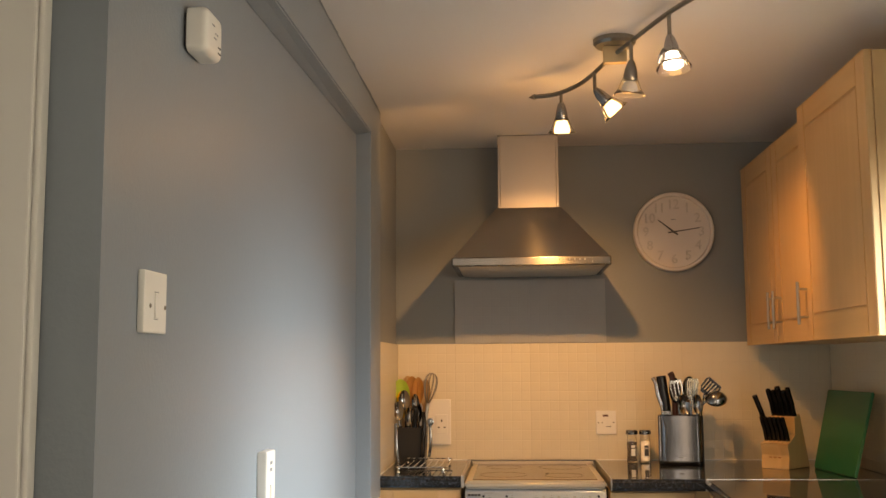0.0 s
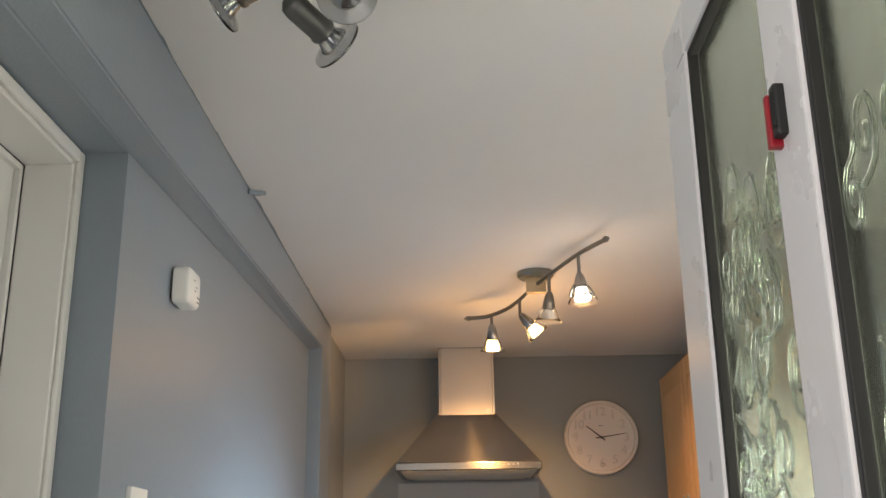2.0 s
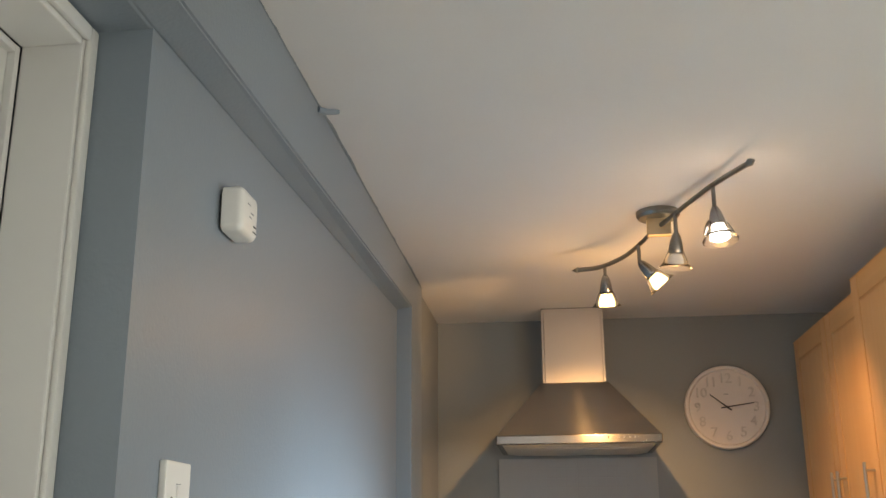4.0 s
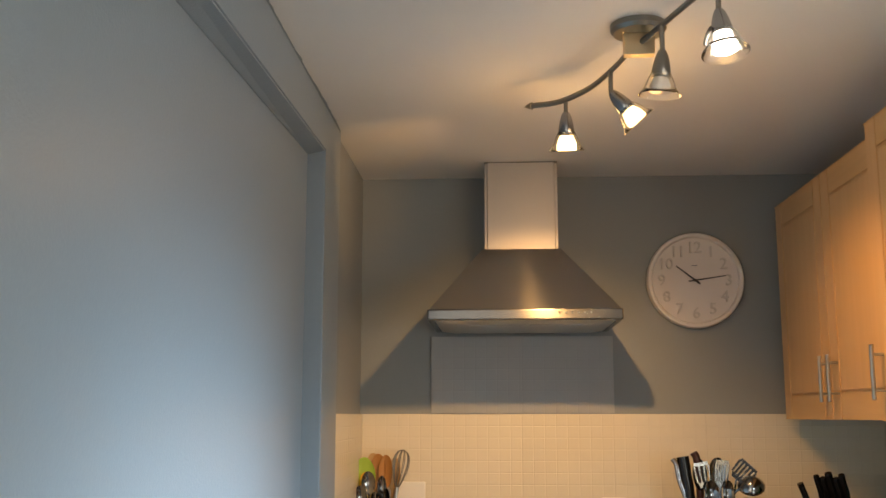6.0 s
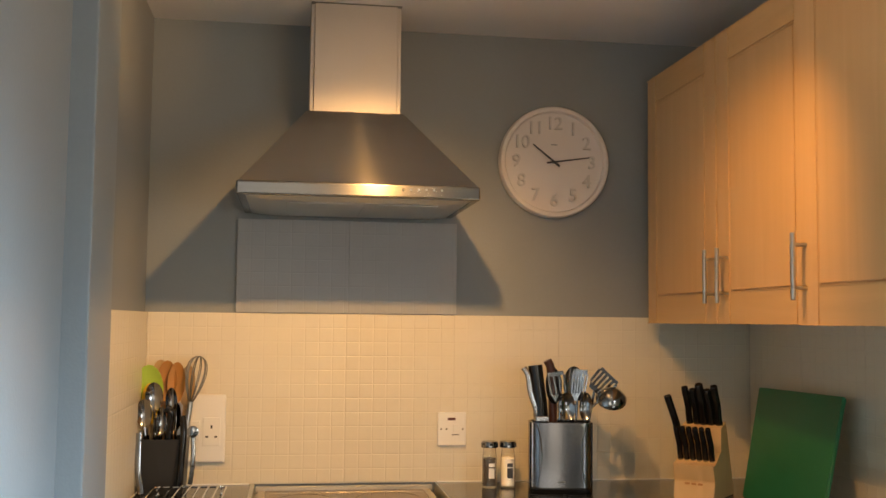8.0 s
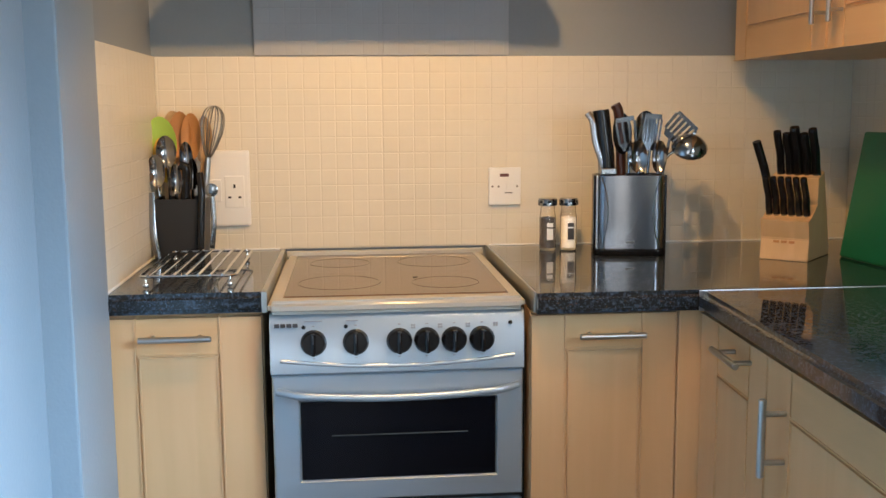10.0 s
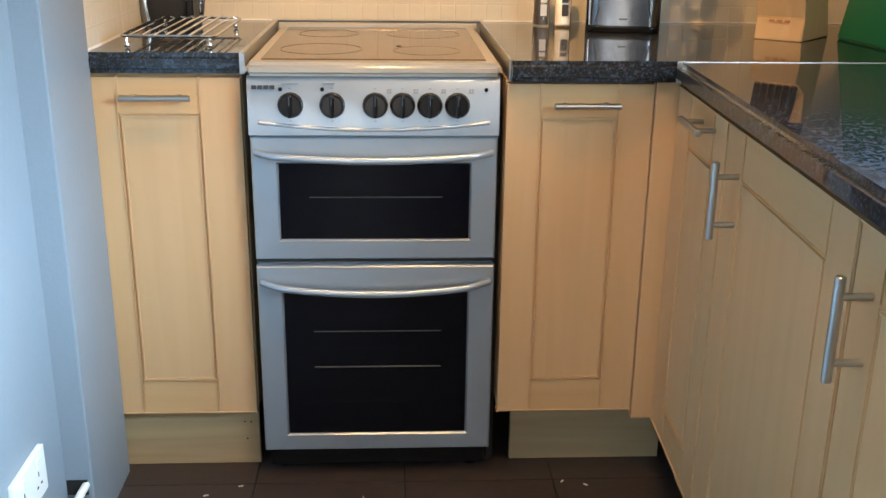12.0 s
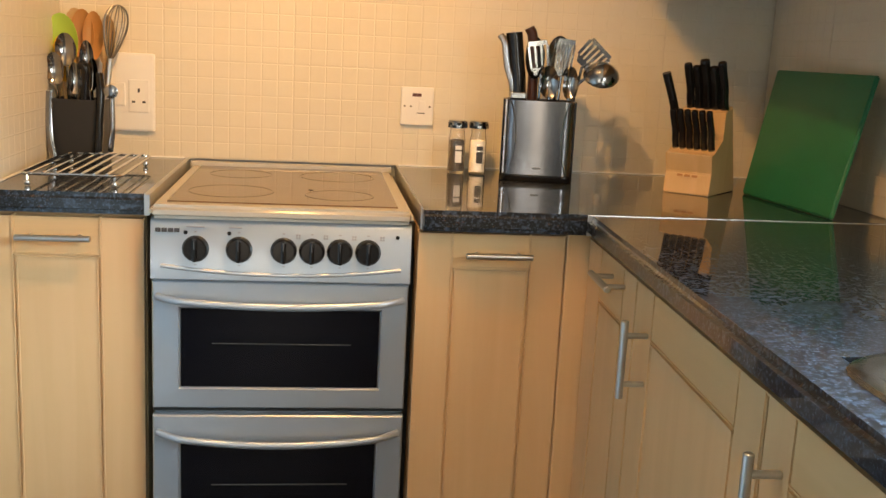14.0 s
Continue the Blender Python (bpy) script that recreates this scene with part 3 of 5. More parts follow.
# ---- the cooker ----
def cooker():
    ob = thing("cooker", (0.25, -0.34, 0), "silver freestanding electric cooker with a glass hob and two ovens", "cooker")
    block("body", (0.004, 0.496, -0.640, -0.035, 0.045, 0.880), M_SILVER, ob, 0.002)
    block("base_skirt", (0.010, 0.490, -0.625, -0.05, FZ + 0.010, 0.044), M_BLACK, ob, 0.001)
    for x in (0.04, 0.46):
        for y in (-0.60, -0.08):
            part("foot", rod(bmesh.new(), (x, y, FZ), (x, y, FZ + 0.014), 0.018), M_BLACK, ob)
    # hob: a pale trim round smoked glass
    bm = bmesh.new()
    cuboid(bm, -0.002, 0.502, -0.668, -0.030, 0.881, 0.908)
    bmesh.ops.bevel(bm, geom=[e for e in bm.edges if abs(e.verts[0].co.z - e.verts[1].co.z) < 1e-6 or True], offset=0.009, segments=3, affect="EDGES")
    hob = part("hob", bm, M_HOBTRIM, ob, "pale metal hob surround", True)
    block("hob_glass", (0.026, 0.474, -0.625, -0.055, 0.9045, 0.9105), M_HOBGLASS, hob, 0.002, "smoked ceramic glass")
    block("rear_lip", (0.0, 0.500, -0.048, -0.030, 0.906, 0.920), M_HOBTRIM, hob, 0.003)
    for i, (x, y, r) in enumerate(((0.135, -0.47, 0.088), (0.36, -0.49, 0.072), (0.135, -0.19, 0.072), (0.36, -0.19, 0.088))):
        bm = turned(bmesh.new(), [(r - 0.0025, 0), (r, 0), (r, 0.0004), (r - 0.0025, 0.0004), (r - 0.0025, 0)], Matrix.Translation((x, y, 0.9107)), 40)
        part("heating_ring", bm, M_HOBRING, hob)
    bm = turned(bmesh.new(), [(0, 0.001), (0.005, 0.001), (0.006, 0), (0, 0)], Matrix.Translation((0.30, -0.42, 0.9108)))
    part("burnt_spot", bm, M_BLACK, hob)
    # control panel, gently bowed, with a curved swage, its highlight put into the colour
    bm = bmesh.new()
    nx = 20
    prof = ((0.757, 0.0), (0.758, 0.021), (0.761, 0.0245), (0.868, 0.0190), (0.876, 0.012), (0.878, 0.0))
    rows = []
    for i in range(nx + 1):
        s = i / nx
        x = 0.0005 + 0.499 * s
        rows.append([bm.verts.new((x, -0.642 - d, z)) for z, d in prof])
    for a, b in zip(rows, rows[1:]):
        for k in range(len(prof) - 1):
            bm.faces.new((a[k], b[k], b[k + 1], a[k + 1]))
    bm.faces.new(rows[0][::-1])
    bm.faces.new(rows[-1])
    panel = part("control_panel", bm, M_SILVER, ob, "", True)
    bm = bmesh.new()
    tube(bm, [(0.02 + 0.46 * s, -0.6655, 0.787 - 0.015 * (1 - (2 * s - 1) ** 2)) for s in [k / 24 for k in range(25)]], 0.0042, 10)
    part("swage", bm, M_SWAGE_HIGHLIGHT, panel, "", True)
    for i, x in enumerate((0.085, 0.167, 0.252, 0.306, 0.360, 0.415)):
        m = along((x, -0.6635, 0.821), (x, -0.70, 0.823))
        bm = turned(bmesh.new(), [(0, 0), (0.0255, 0), (0.0255, 0.004), (0.0235, 0.007), (0.0225, 0.017), (0.020, 0.0195), (0, 0.0195)], m, 30)
        k = part("knob", bm, M_BLACK, panel, "glossy black control knob", True)
        bm = cuboid(bmesh.new(), x - 0.0045, x + 0.0045, -0.694, -0.681, 0.800, 0.844, 0.003)
        part("grip", bm, M_BLACK, k)
        bm = cuboid(bmesh.new(), x - 0.0008, x + 0.0008, -0.6948, -0.6935, 0.825, 0.842)
        part("pointer", bm, M_STEEL_D, k)
        for dx, dz in ((0.0, 0.0335), (0.0, -0.031)):
            bm = cuboid(bmesh.new(), x + dx - 0.0025, x + dx + 0.0025, -0.6672, -0.6640, 0.821 + dz - 0.001, 0.821 + dz + 0.001)
            part("dial_mark", bm, M_GREYINK, panel)
    for x in (0.066, 0.148, 0.472):
        bm = turned(bmesh.new(), [(0, 0.003), (0.003, 0.003), (0.0042, 0.0), (0, 0)], along((x, -0.6635, 0.852), (x, -0.70, 0.852)), 14)
        part("indicator", bm, M_BLACK, panel)
    for x in (0.275, 0.328, 0.383, 0.438):
        for dx, dz in ((0, 0), (0.005, 0), (0, 0.005), (0.005, 0.005)):
            bm = cuboid(bmesh.new(), x + dx, x + dx + 0.0035, -0.6655, -0.6628, 0.845 + dz, 0.8485 + dz)
            part("zone_mark", bm, M_GREYINK, panel)
    for x0, x1 in ((0.068, 0.102), (0.148, 0.172)):
        part("print_bar", cuboid(bmesh.new(), x0, x1, -0.6645, -0.6618, 0.8625, 0.8645), M_GREYINK, panel)
    # the maker's mark as plain dark bars
    for k in range(4):
        part("brand_bar", cuboid(bmesh.new(), 0.010 + 0.0118 * k, 0.0195 + 0.0118 * k, -0.6660, -0.6630, 0.8525, 0.8600, 0.0004), M_INK, panel)

    def oven_door(z0, z1, g, grill):
        gx0, gx1, gz0, gz1 = g
        y = -0.642
        bm = bmesh.new()

        def rect(x0, x1, a, b, d):
            return [bm.verts.new((x0, y - d, a)), bm.verts.new((x1, y - d, a)), bm.verts.new((x1, y - d, b)), bm.verts.new((x0, y - d, b))]
        loops = [rect(0.002, 0.498, z0, z1, 0), rect(0.002, 0.498, z0, z1, 0.017), rect(0.005, 0.495, z0 + 0.003, z1 - 0.003, 0.021),
                 rect(gx0 - 0.004, gx1 + 0.004, gz0 - 0.004, gz1 + 0.004, 0.022), rect(gx0, gx1, gz0, gz1, 0.016), rect(gx0, gx1, gz0, gz1, 0.002)]
        for a, b in zip(loops, loops[1:]):
            for i in range(4):
                j = (i + 1) % 4
                bm.faces.new((a[i], a[j], b[j], b[i]))
        bm.faces.new(loops[0])
        bm.faces.new(loops[-1])
        d = part("oven_door", bm, M_SILVER, ob)
        block("oven_window", (gx0 + 0.0005, gx1 - 0.0005, y - 0.0185, y - 0.0135, gz0 + 0.0005, gz1 - 0.0005), M_OVENGLASS, d, 0.001, "black oven glass")
        # bowed handle, drooping in the middle, standing off on its two ends
        zt = z1 - (0.030 if grill else 0.034)
        droop = 0.013 if grill else 0.020
        pts = []
        for k in range(33):
            s = k / 32
            e = 1 - (2 * s - 1) ** 2
            pts.append((0.012 + 0.476 * s, y - 0.024 - 0.022 * min(1, 3.2 * e), zt - droop * e))
        part("handle", tube(bmesh.new(), pts, 0.0075, 12, flat=0.8), M_SILVER, d, "bowed silver handle", True)
        # shelf seen dimly behind the glass
        zs = ((gz0 + gz1) / 2 + 0.01,) if grill else (gz0 + 0.243, gz0 + 0.160)
        for z in zs:
            bm = bmesh.new()
            rod(bm, (gx0 + 0.06, y - 0.0190, z), (gx1 - 0.055, y - 0.0190, z), 0.0010 if grill or z > gz0 + 0.2 else 0.0014, 8)
            part("shelf_rail", bm, M_PEWTER, d)
        return d

    # the shade between the oven doors is a strip of dark material
    block("door_gap_shade", (0.003, 0.497, -0.656, -0.6405, 0.4868, 0.4933), M_DARK, ob, 0.0, "dark strip standing in for the shade between the oven doors")
    oven_door(0.494, 0.752, (0.056, 0.443, 0.538, 0.697), True)
    oven_door(0.047, 0.479, (0.056, 0.443, 0.088, 0.420), False)
    hob.location.z -= 0.008
    panel.location.z -= 0.004


cooker()
# dark sheet added for the shade in the gap beside the cooker
part_gap = block("gap_shade", (0.498, 0.5115, -0.60, -0.45, FZ, 0.868), M_DARK, None, 0.0)
tagged(part_gap, "added dark sheet standing in for the shade between cooker and cupboard", "panel", "", "structure")


# ---- extractor hood ----
def hood():
    ob = thing("extractor_hood", (0.25, -0.20, 1.68), "brushed stainless steel chimney extractor hood on the wall", "extractor hood")
    hx0, hx1, hy = -0.048, 0.553, -0.462
    bm = bmesh.new()
    low = [(hx0, hy, 1.722), (hx1, hy, 1.722), (hx1, -0.001, 1.722), (hx0, -0.001, 1.722)]
    top = [(0.118, -0.245, 1.948), (0.382, -0.245, 1.948), (0.382, -0.001, 1.948), (0.118, -0.001, 1.948)]
    a = [bm.verts.new(p) for p in low]
    b = [bm.verts.new(p) for p in top]
    for i in range(4):
        j = (i + 1) % 4
        bm.faces.new((a[i], a[j], b[j], b[i]))
    bm.faces.new(a[::-1])
    bm.faces.new(b)
    bmesh.ops.bevel(bm, geom=bm.edges[:], offset=0.002, segments=2, affect="EDGES")
    part("canopy", bm, M_STEEL, ob, "sloping brushed steel canopy")
    bm = cuboid(bmesh.new(), hx0 - 0.004, hx1 + 0.004, hy - 0.004, -0.001, 1.689, 1.7225, 0.004)
    front = part("front_band", bm, M_BAND, ob)
    bm = bmesh.new()
    lo = [(0.020, -0.405, 1.682), (0.490, -0.405, 1.682), (0.490, -0.03, 1.682), (0.020, -0.03, 1.682)]
    hi = [(hx0 + 0.004, hy + 0.004, 1.691), (hx1 - 0.004, hy + 0.004, 1.691), (hx1 - 0.004, -0.004, 1.691), (hx0 + 0.004, -0.004, 1.691)]
    a = [bm.verts.new(p) for p in lo]
    b = [bm.verts.new(p) for p in hi]
    for i in range(4):
        j = (i + 1) % 4
        bm.faces.new((a[i], a[j], b[j], b[i]))
    bm.faces.new(a[::-1])
    bm.faces.new(b)
    part("underside", bm, M_STEEL_H, ob)
    for x in (0.09, 0.29):
        block("filter", (x - 0.02, x + 0.17, -0.38, -0.06, 1.6790, 1.6815), M_STEEL_H, ob, 0.001, "mesh grease filter")
    for i in range(6):
        x = 0.360 + 0.0195 * i
        bm = rod(bmesh.new(), (x, hy - 0.0035, 1.710), (x, hy - 0.0075, 1.710), 0.0036, 12)
        part("button", bm, M_PEWTER if i == 0 else M_CHROME, front)
    bm = cuboid(bmesh.new(), 0.126, 0.374, -0.238, -0.001, 1.945, CZ - 0.004)
    upright = [e for e in bm.edges if abs(e.verts[0].co.z - e.verts[1].co.z) > 0.1 and e.verts[0].co.y < -0.1]
    bmesh.ops.bevel(bm, geom=upright, offset=0.011, segments=7, affect="EDGES")
    part("chimney", bm, M_CHIMNEY, ob, "brushed steel chimney cover", True)
    bm = cuboid(bmesh.new(), 0.1255, 0.3745, -0.2385, -0.001, CZ - 0.0035, CZ - 0.0005)
    part("ceiling_collar", bm, M_PEWTER, ob)


hood()


# ---- wall cupboards ----
def wall_unit(y0, y1, x, label, z0, z1, doors, depth_back=RX):
    ob = thing("wall_unit", ((x + RX) / 2, (y0 + y1) / 2, z0), label, "cabinet", "wall units")
    block("carcass", (x + 0.0205, RX - 0.001, y1 + 0.001, y0 - 0.001, z0 + 0.002, z1 - 0.002), M_WOOD, ob)
    for a, b, hy in doors:
        door = routed_door(ob, (x + 0.020, a - 0.0015, z0), (0, -1, 0), (0, 0, 1), (-1, 0, 0), a - b - 0.003, z1 - z0, 0.0205, (0.070, 0.070, 0.078, 0.078), M_WOOD, M_WOOD_Y)
        bar_handle(door, (x, hy, z0 + 0.050), (x, hy, z0 + 0.185), (-1, 0, 0), 0.0052, 0.030)
    return ob


wall_unit(-0.078, -1.052, 1.14, "double beech-effect wall cupboard with two closed doors", 1.383, 2.112, [(-0.080, -0.575, -0.566), (-0.577, -1.050, -0.640)])
wall_unit(-1.054, -1.690, 1.106, "deeper beech-effect wall cupboard standing proud", 1.381, 2.128, [(-1.056, -1.688, -1.082)])


# ---- lights on the ceiling ----
def spot_head(parent, top, aim, length, lit, look_material):
    """A tapering metal holder on a short stem with a flared glass rim round the bulb."""
    top, aim = Vector(top), Vector(aim).normalized()
    q = top + aim * length
    m = along(top, q)
    bm = turned(bmesh.new(), [(0, 0), (0.008, 0.001), (0.0125, 0.010), (0.0170, 0.026), (0.0198, 0.042), (0.0208, length * 0.58), (0.0198, length * 0.60), (0, length * 0.60)], m, 24)
    h = part("spot_head", bm, M_STEEL_D if look_material is None else look_material, parent, "", True)
    l0 = length * 0.60
    if look_material is M_PEWTER:
        bpy.data.objects.remove(h)
        l0 = length * 0.70
        bm = turned(bmesh.new(), [(0, -0.012), (0.010, -0.010), (0.018, -0.003), (0.0205, 0.008), (0.0205, l0 - 0.010), (0.0225, l0 - 0.006), (0.0215, l0), (0, l0)], m, 24)
        h = part("spot_head", bm, M_PEWTER, parent, "dark satin barrel", True)
        bm = turned(bmesh.new(), [(0.0175, l0), (0.021, l0 + 0.012), (0.026, l0 + 0.020), (0.045, l0 + 0.026), (0.045, l0 + 0.030), (0.025, l0 + 0.025), (0.019, l0 + 0.014), (0.0160, l0)], m, 28)
        part("glass_rim", bm, M_SMOKED, h, "flat grey glass rim", True).visible_shadow = False
        bm = turned(bmesh.new(), [(0.0155, l0 + 0.001), (0.024, l0 + 0.021), (0.0225, l0 + 0.021), (0.010, l0 + 0.004), (0, l0 + 0.003)], m, 24)
        part("bulb", bm, M_CHROME, h, "mirrored bulb reflector", True)
        return q
    bm = turned(bmesh.new(), [(0.0215, l0 - 0.008), (0.0285, l0 + 0.006), (0.0345, l0 + 0.024), (0.0440, l0 + 0.036), (0.0455, l0 + 0.039), (0.0430, l0 + 0.0375), (0.0330, l0 + 0.025), (0.0270, l0 + 0.008), (0.0200, l0 - 0.006)], m, 28)
    part("glass_rim", bm, M_GLASS, h, "flared clear glass rim", True).visible_shadow = False
    bm = turned(bmesh.new(), [(0.016, l0 + 0.001), (0.0230, l0 + 0.018), (0.0250, l0 + 0.028), (0.0245, l0 + 0.031), (0.0, l0 + 0.033)], m, 24)
    part("bulb", bm, lit, h, "", True)
    for k in (0, 1) if lit is M_LITCOOL else ():
        ear = [m @ Matrix.Rotation(math.pi * k, 4, "Z") @ Vector(p) for p in ((0.021, 0, l0 - 0.016), (0.029, 0, l0 - 0.004), (0.037, 0, l0 + 0.014), (0.040, 0, l0 + 0.026))]
        part("spring_ear", tube(bmesh.new(), curve_pts(ear, 3), 0.0042, 8, flat=0.45), M_BARMETAL, h, "", True)
    return q


def ceiling_light(name, label, mount, bar, heads, metal, bulb_kinds):
    ob = thing(name, (mount[0], mount[1], CZ), label, "ceiling light", "ceiling lights")
    mx, my = mount
    m = Matrix.Translation((mx, my, CZ)) @ Matrix.Rotation(radians(180), 4, "X")
    part("mount_plate", turned(bmesh.new(), [(0, 0), (0.062, 0), (0.062, 0.012), (0.055, 0.020), (0, 0.022)], m, 32), metal, ob, "", True)
    part("mount_block", cuboid(bmesh.new(), mx - 0.034, mx + 0.034, my - 0.012, my + 0.012, CZ - 0.072, CZ - 0.02, 0.003), M_MOUNT_WARM if metal is M_BARMETAL else metal, ob)
    part("bar", tube(bmesh.new(), curve_pts(bar, 8), 0.0075, 10, flat=0.7), metal, ob, "S-shaped metal bar", True)
    ends = (bar[0], bar[1]), (bar[-1], bar[-2])
    for e, f in ends:
        d = (Vector(e) - Vector(f)).normalized()
        part("bar_tip", turned(bmesh.new(), [(0, -0.004), (0.010, 0), (0.006, 0.012), (0, 0.026)], along(Vector(e), Vector(e) + d), 12), metal, ob, "", True)
    tips = []
    for (base, drop, aim, length), kind in zip(heads, bulb_kinds):
        b = Vector(base)
        t = b + Vector((0, 0, -drop))
        part("stem", rod(bmesh.new(), b, t + Vector((0, 0, -0.006)), 0.0055, 10), metal, ob, "", True)
        tips.append((spot_head(ob, t, aim, length, kind, None if kind is not M_UNLIT else metal), Vector(aim).normalized()))
    return ob, tips


BAR1 = [(0.262, -1.075, 2.186), (0.33, -1.125, 2.180), (0.400, -1.215, 2.186), (0.447, -1.33, 2.197), (0.475, -1.42, 2.206), (0.512, -1.495, 2.215),
        (0.552, -1.60, 2.223), (0.603, -1.745, 2.226), (0.658, -1.93, 2.210)]
HEADS1 = [((0.345, -1.135, 2.180), 0.030, (0.02, 0.30, -1.0), 0.098), ((0.438, -1.315, 2.196), 0.054, (0.62, 0.10, -0.70), 0.098),
          ((0.524, -1.530, 2.218), 0.056, (-0.08, 0.10, -1.0), 0.100), ((0.600, -1.730, 2.225), 0.058, (0.05, -0.22, -1.0), 0.098)]
light_1, tips_1 = ceiling_light("ceiling_spotlight", "satin metal ceiling bar light with four glass-rimmed spots, lit", (0.487, -1.445), BAR1, HEADS1, M_BARMETAL, [M_LIT, M_LIT, M_UNLIT, M_LITCOOL])
BAR2 = [(-0.20, -3.52, 2.194), (-0.10, -3.515, 2.192), (-0.040, -3.478, 2.190), (-0.027, -3.41, 2.190), (0.06, -3.395, 2.190), (0.16, -3.44, 2.192), (0.26, -3.55, 2.196), (0.32, -3.68, 2.198)]
HEADS2 = [((-0.025, -3.478, 2.190), 0.054, (-0.90, 0.25, -0.35), 0.105), ((-0.024, -3.392, 2.190), 0.055, (0.62, 0.70, -0.34), 0.100),
          ((0.060, -3.395, 2.190), 0.023, (0.10, -0.75, -0.65), 0.100), ((0.26, -3.55, 2.196), 0.022, (0.3, -0.4, -1.0), 0.10)]
SHIFT2 = Vector((0.013, 0.025, 0))
BAR2 = [Vector(p) + SHIFT2 for p in BAR2]
HEADS2 = [(Vector(p) + SHIFT2, drop, aim, length) for p, drop, aim, length in HEADS2]
light_2, tips_2 = ceiling_light("ceiling_spotlight", "dark satin ceiling bar light with angled spots, switched off", (0.118, -3.400), BAR2, HEADS2, M_PEWTER, [M_UNLIT] * 4)

spot_lamp("spot_on_tiles", tips_1[0][0] + Vector((0, 0.012, -0.004)), (0.24, -0.05, 0.97), SPOT_A, kelvin_rgb(2700), 92, 1.0, 0.018)
spot_lamp("spot_on_cupboard", tips_1[1][0] + Vector((0.020, 0, -0.022)), (1.12, -0.82, 1.48), SPOT_B, (1.0, 0.54, 0.18), 68, 1.0, 0.02)
spot_lamp("spot_down", tips_1[3][0] + Vector((0, 0, -0.012)), (0.42, -1.72, 0.0), SPOT_D, kelvin_rgb(3000), 116, 0.9, 0.022)
# light thrown sideways by the flared glass of the end spot
spot_lamp("spot_spill", tips_1[0][0] + Vector((-0.045, 0.02, 0.0)), (-0.40, -0.30, 2.15), SPILL, kelvin_rgb(2700), 44, 1.0, 0.012)


def bulb_glow(name, place, watts):
    """Warm light that leaks back through the reflector of a lit bulb."""
    data = bpy.data.lights.new(name, "POINT")
    data.energy, data.color, data.shadow_soft_size = watts, kelvin_rgb(2700), 0.03
    new(name, data).location = place


for k, share in ((0, 2.6), (1, 0.8), (3, 0.6)):
    bulb_glow("bulb_glow", tips_1[k][0] + tips_1[k][1] * 0.03, GLOW * share)


# ---- wall clock ----
def wall_clock():
    cx, cz, r = 0.865, 1.866, 0.169
    ob = thing("wall_clock", (cx, -0.001, cz), "round white wall clock with raised white numerals and thin dark pointers", "clock")
    m = Matrix.Translation((cx, -0.001, cz)) @ Matrix.Rotation(radians(90), 4, "X")
    part("rim", turned(bmesh.new(), [(r - 0.004, 0), (r, 0.004), (r, 0.030), (r - 0.004, 0.036), (r - 0.014, 0.036), (r - 0.018, 0.030), (r - 0.018, 0.02)], m, 72), M_CLOCK, ob, "", True)
    part("face", turned(bmesh.new(), [(0, 0.021), (r - 0.018, 0.021), (r - 0.018, 0.0), (0, 0.0)], m, 72), M_CLOCK, ob, "white face", False)
    for k, digit, shift in [(k, c, (i - (len(str(k)) - 1) / 2) * 0.026) for k in range(1, 13) for i, c in enumerate(str(k))]:
        a = radians(90 - 30 * k)
        p = Vector((cx + 0.117 * math.cos(a) + shift, -0.0245, cz + 0.117 * math.sin(a)))
        lettering("numeral", digit, 0.056, Matrix.Translation(p) @ Matrix.Rotation(radians(90), 4, "X"), M_CLOCK_SHADED, ob, 0.008)
    for name, dx, dz, w, back in (("hour_hand", -0.066, 0.052, 0.0034, 0.25), ("minute_hand", 0.108, 0.016, 0.0028, 0.22)):
        d = Vector((dx, 0, dz))
        s = Vector((-dz, 0, dx)).normalized() * w
        p = Vector((cx, -0.029 if name == "hour_hand" else -0.031, cz))
        bm = prism(bmesh.new(), [p - d * back - s, p - d * back + s, p + d + s * 0.6, p + d - s * 0.6], (0, -0.001, 0))
        part(name, bm, M_INK, ob, "thin dark hand")
    part("pin", rod(bmesh.new(), (cx, -0.022, cz), (cx, -0.034, cz), 0.004), M_INK, ob)
    part("maker_bar", cuboid(bmesh.new(), cx - 0.010, cx + 0.010, -0.0226, -0.0218, cz + 0.052, cz + 0.055), M_GREYINK, ob)


wall_clock()


# ---- plates on the walls ----
def plate_thing(name, label, category, ext, bev, axis):
    x0, x1, y0, y1, z0, z1 = ext
    ob = thing(name, ((x0 + x1) / 2, (y0 + y1) / 2, z0), label, category)
    part("plate", cuboid(bmesh.new(), *ext, bev), M_PLASTIC, ob)
    return ob


def light_switch():
    ob = plate_thing("light_switch", "white plastic single light switch on the recessed wall", "light switch", (PX, PX + 0.011, -2.902, -2.808, 1.364, 1.456), 0.003, "x")
    x = PX + 0.011
    part("rocker", cuboid(bmesh.new(), x - 0.001, x + 0.003, -2.862, -2.846, 1.386, 1.424, 0.002), M_PLASTIC, ob)
    for z in (1.3848, 1.4252):
        part("rocker_gap", cuboid(bmesh.new(), x - 0.001, x + 0.0006, -2.862, -2.846, z - 0.0006, z + 0.0006), M_GREYINK, ob)
    for y in (-2.878, -2.816):
        part("screw", rod(bmesh.new(), (x - 0.001, y, 1.404), (x + 0.0012, y, 1.404), 0.0036, 12), M_SCREW, ob)


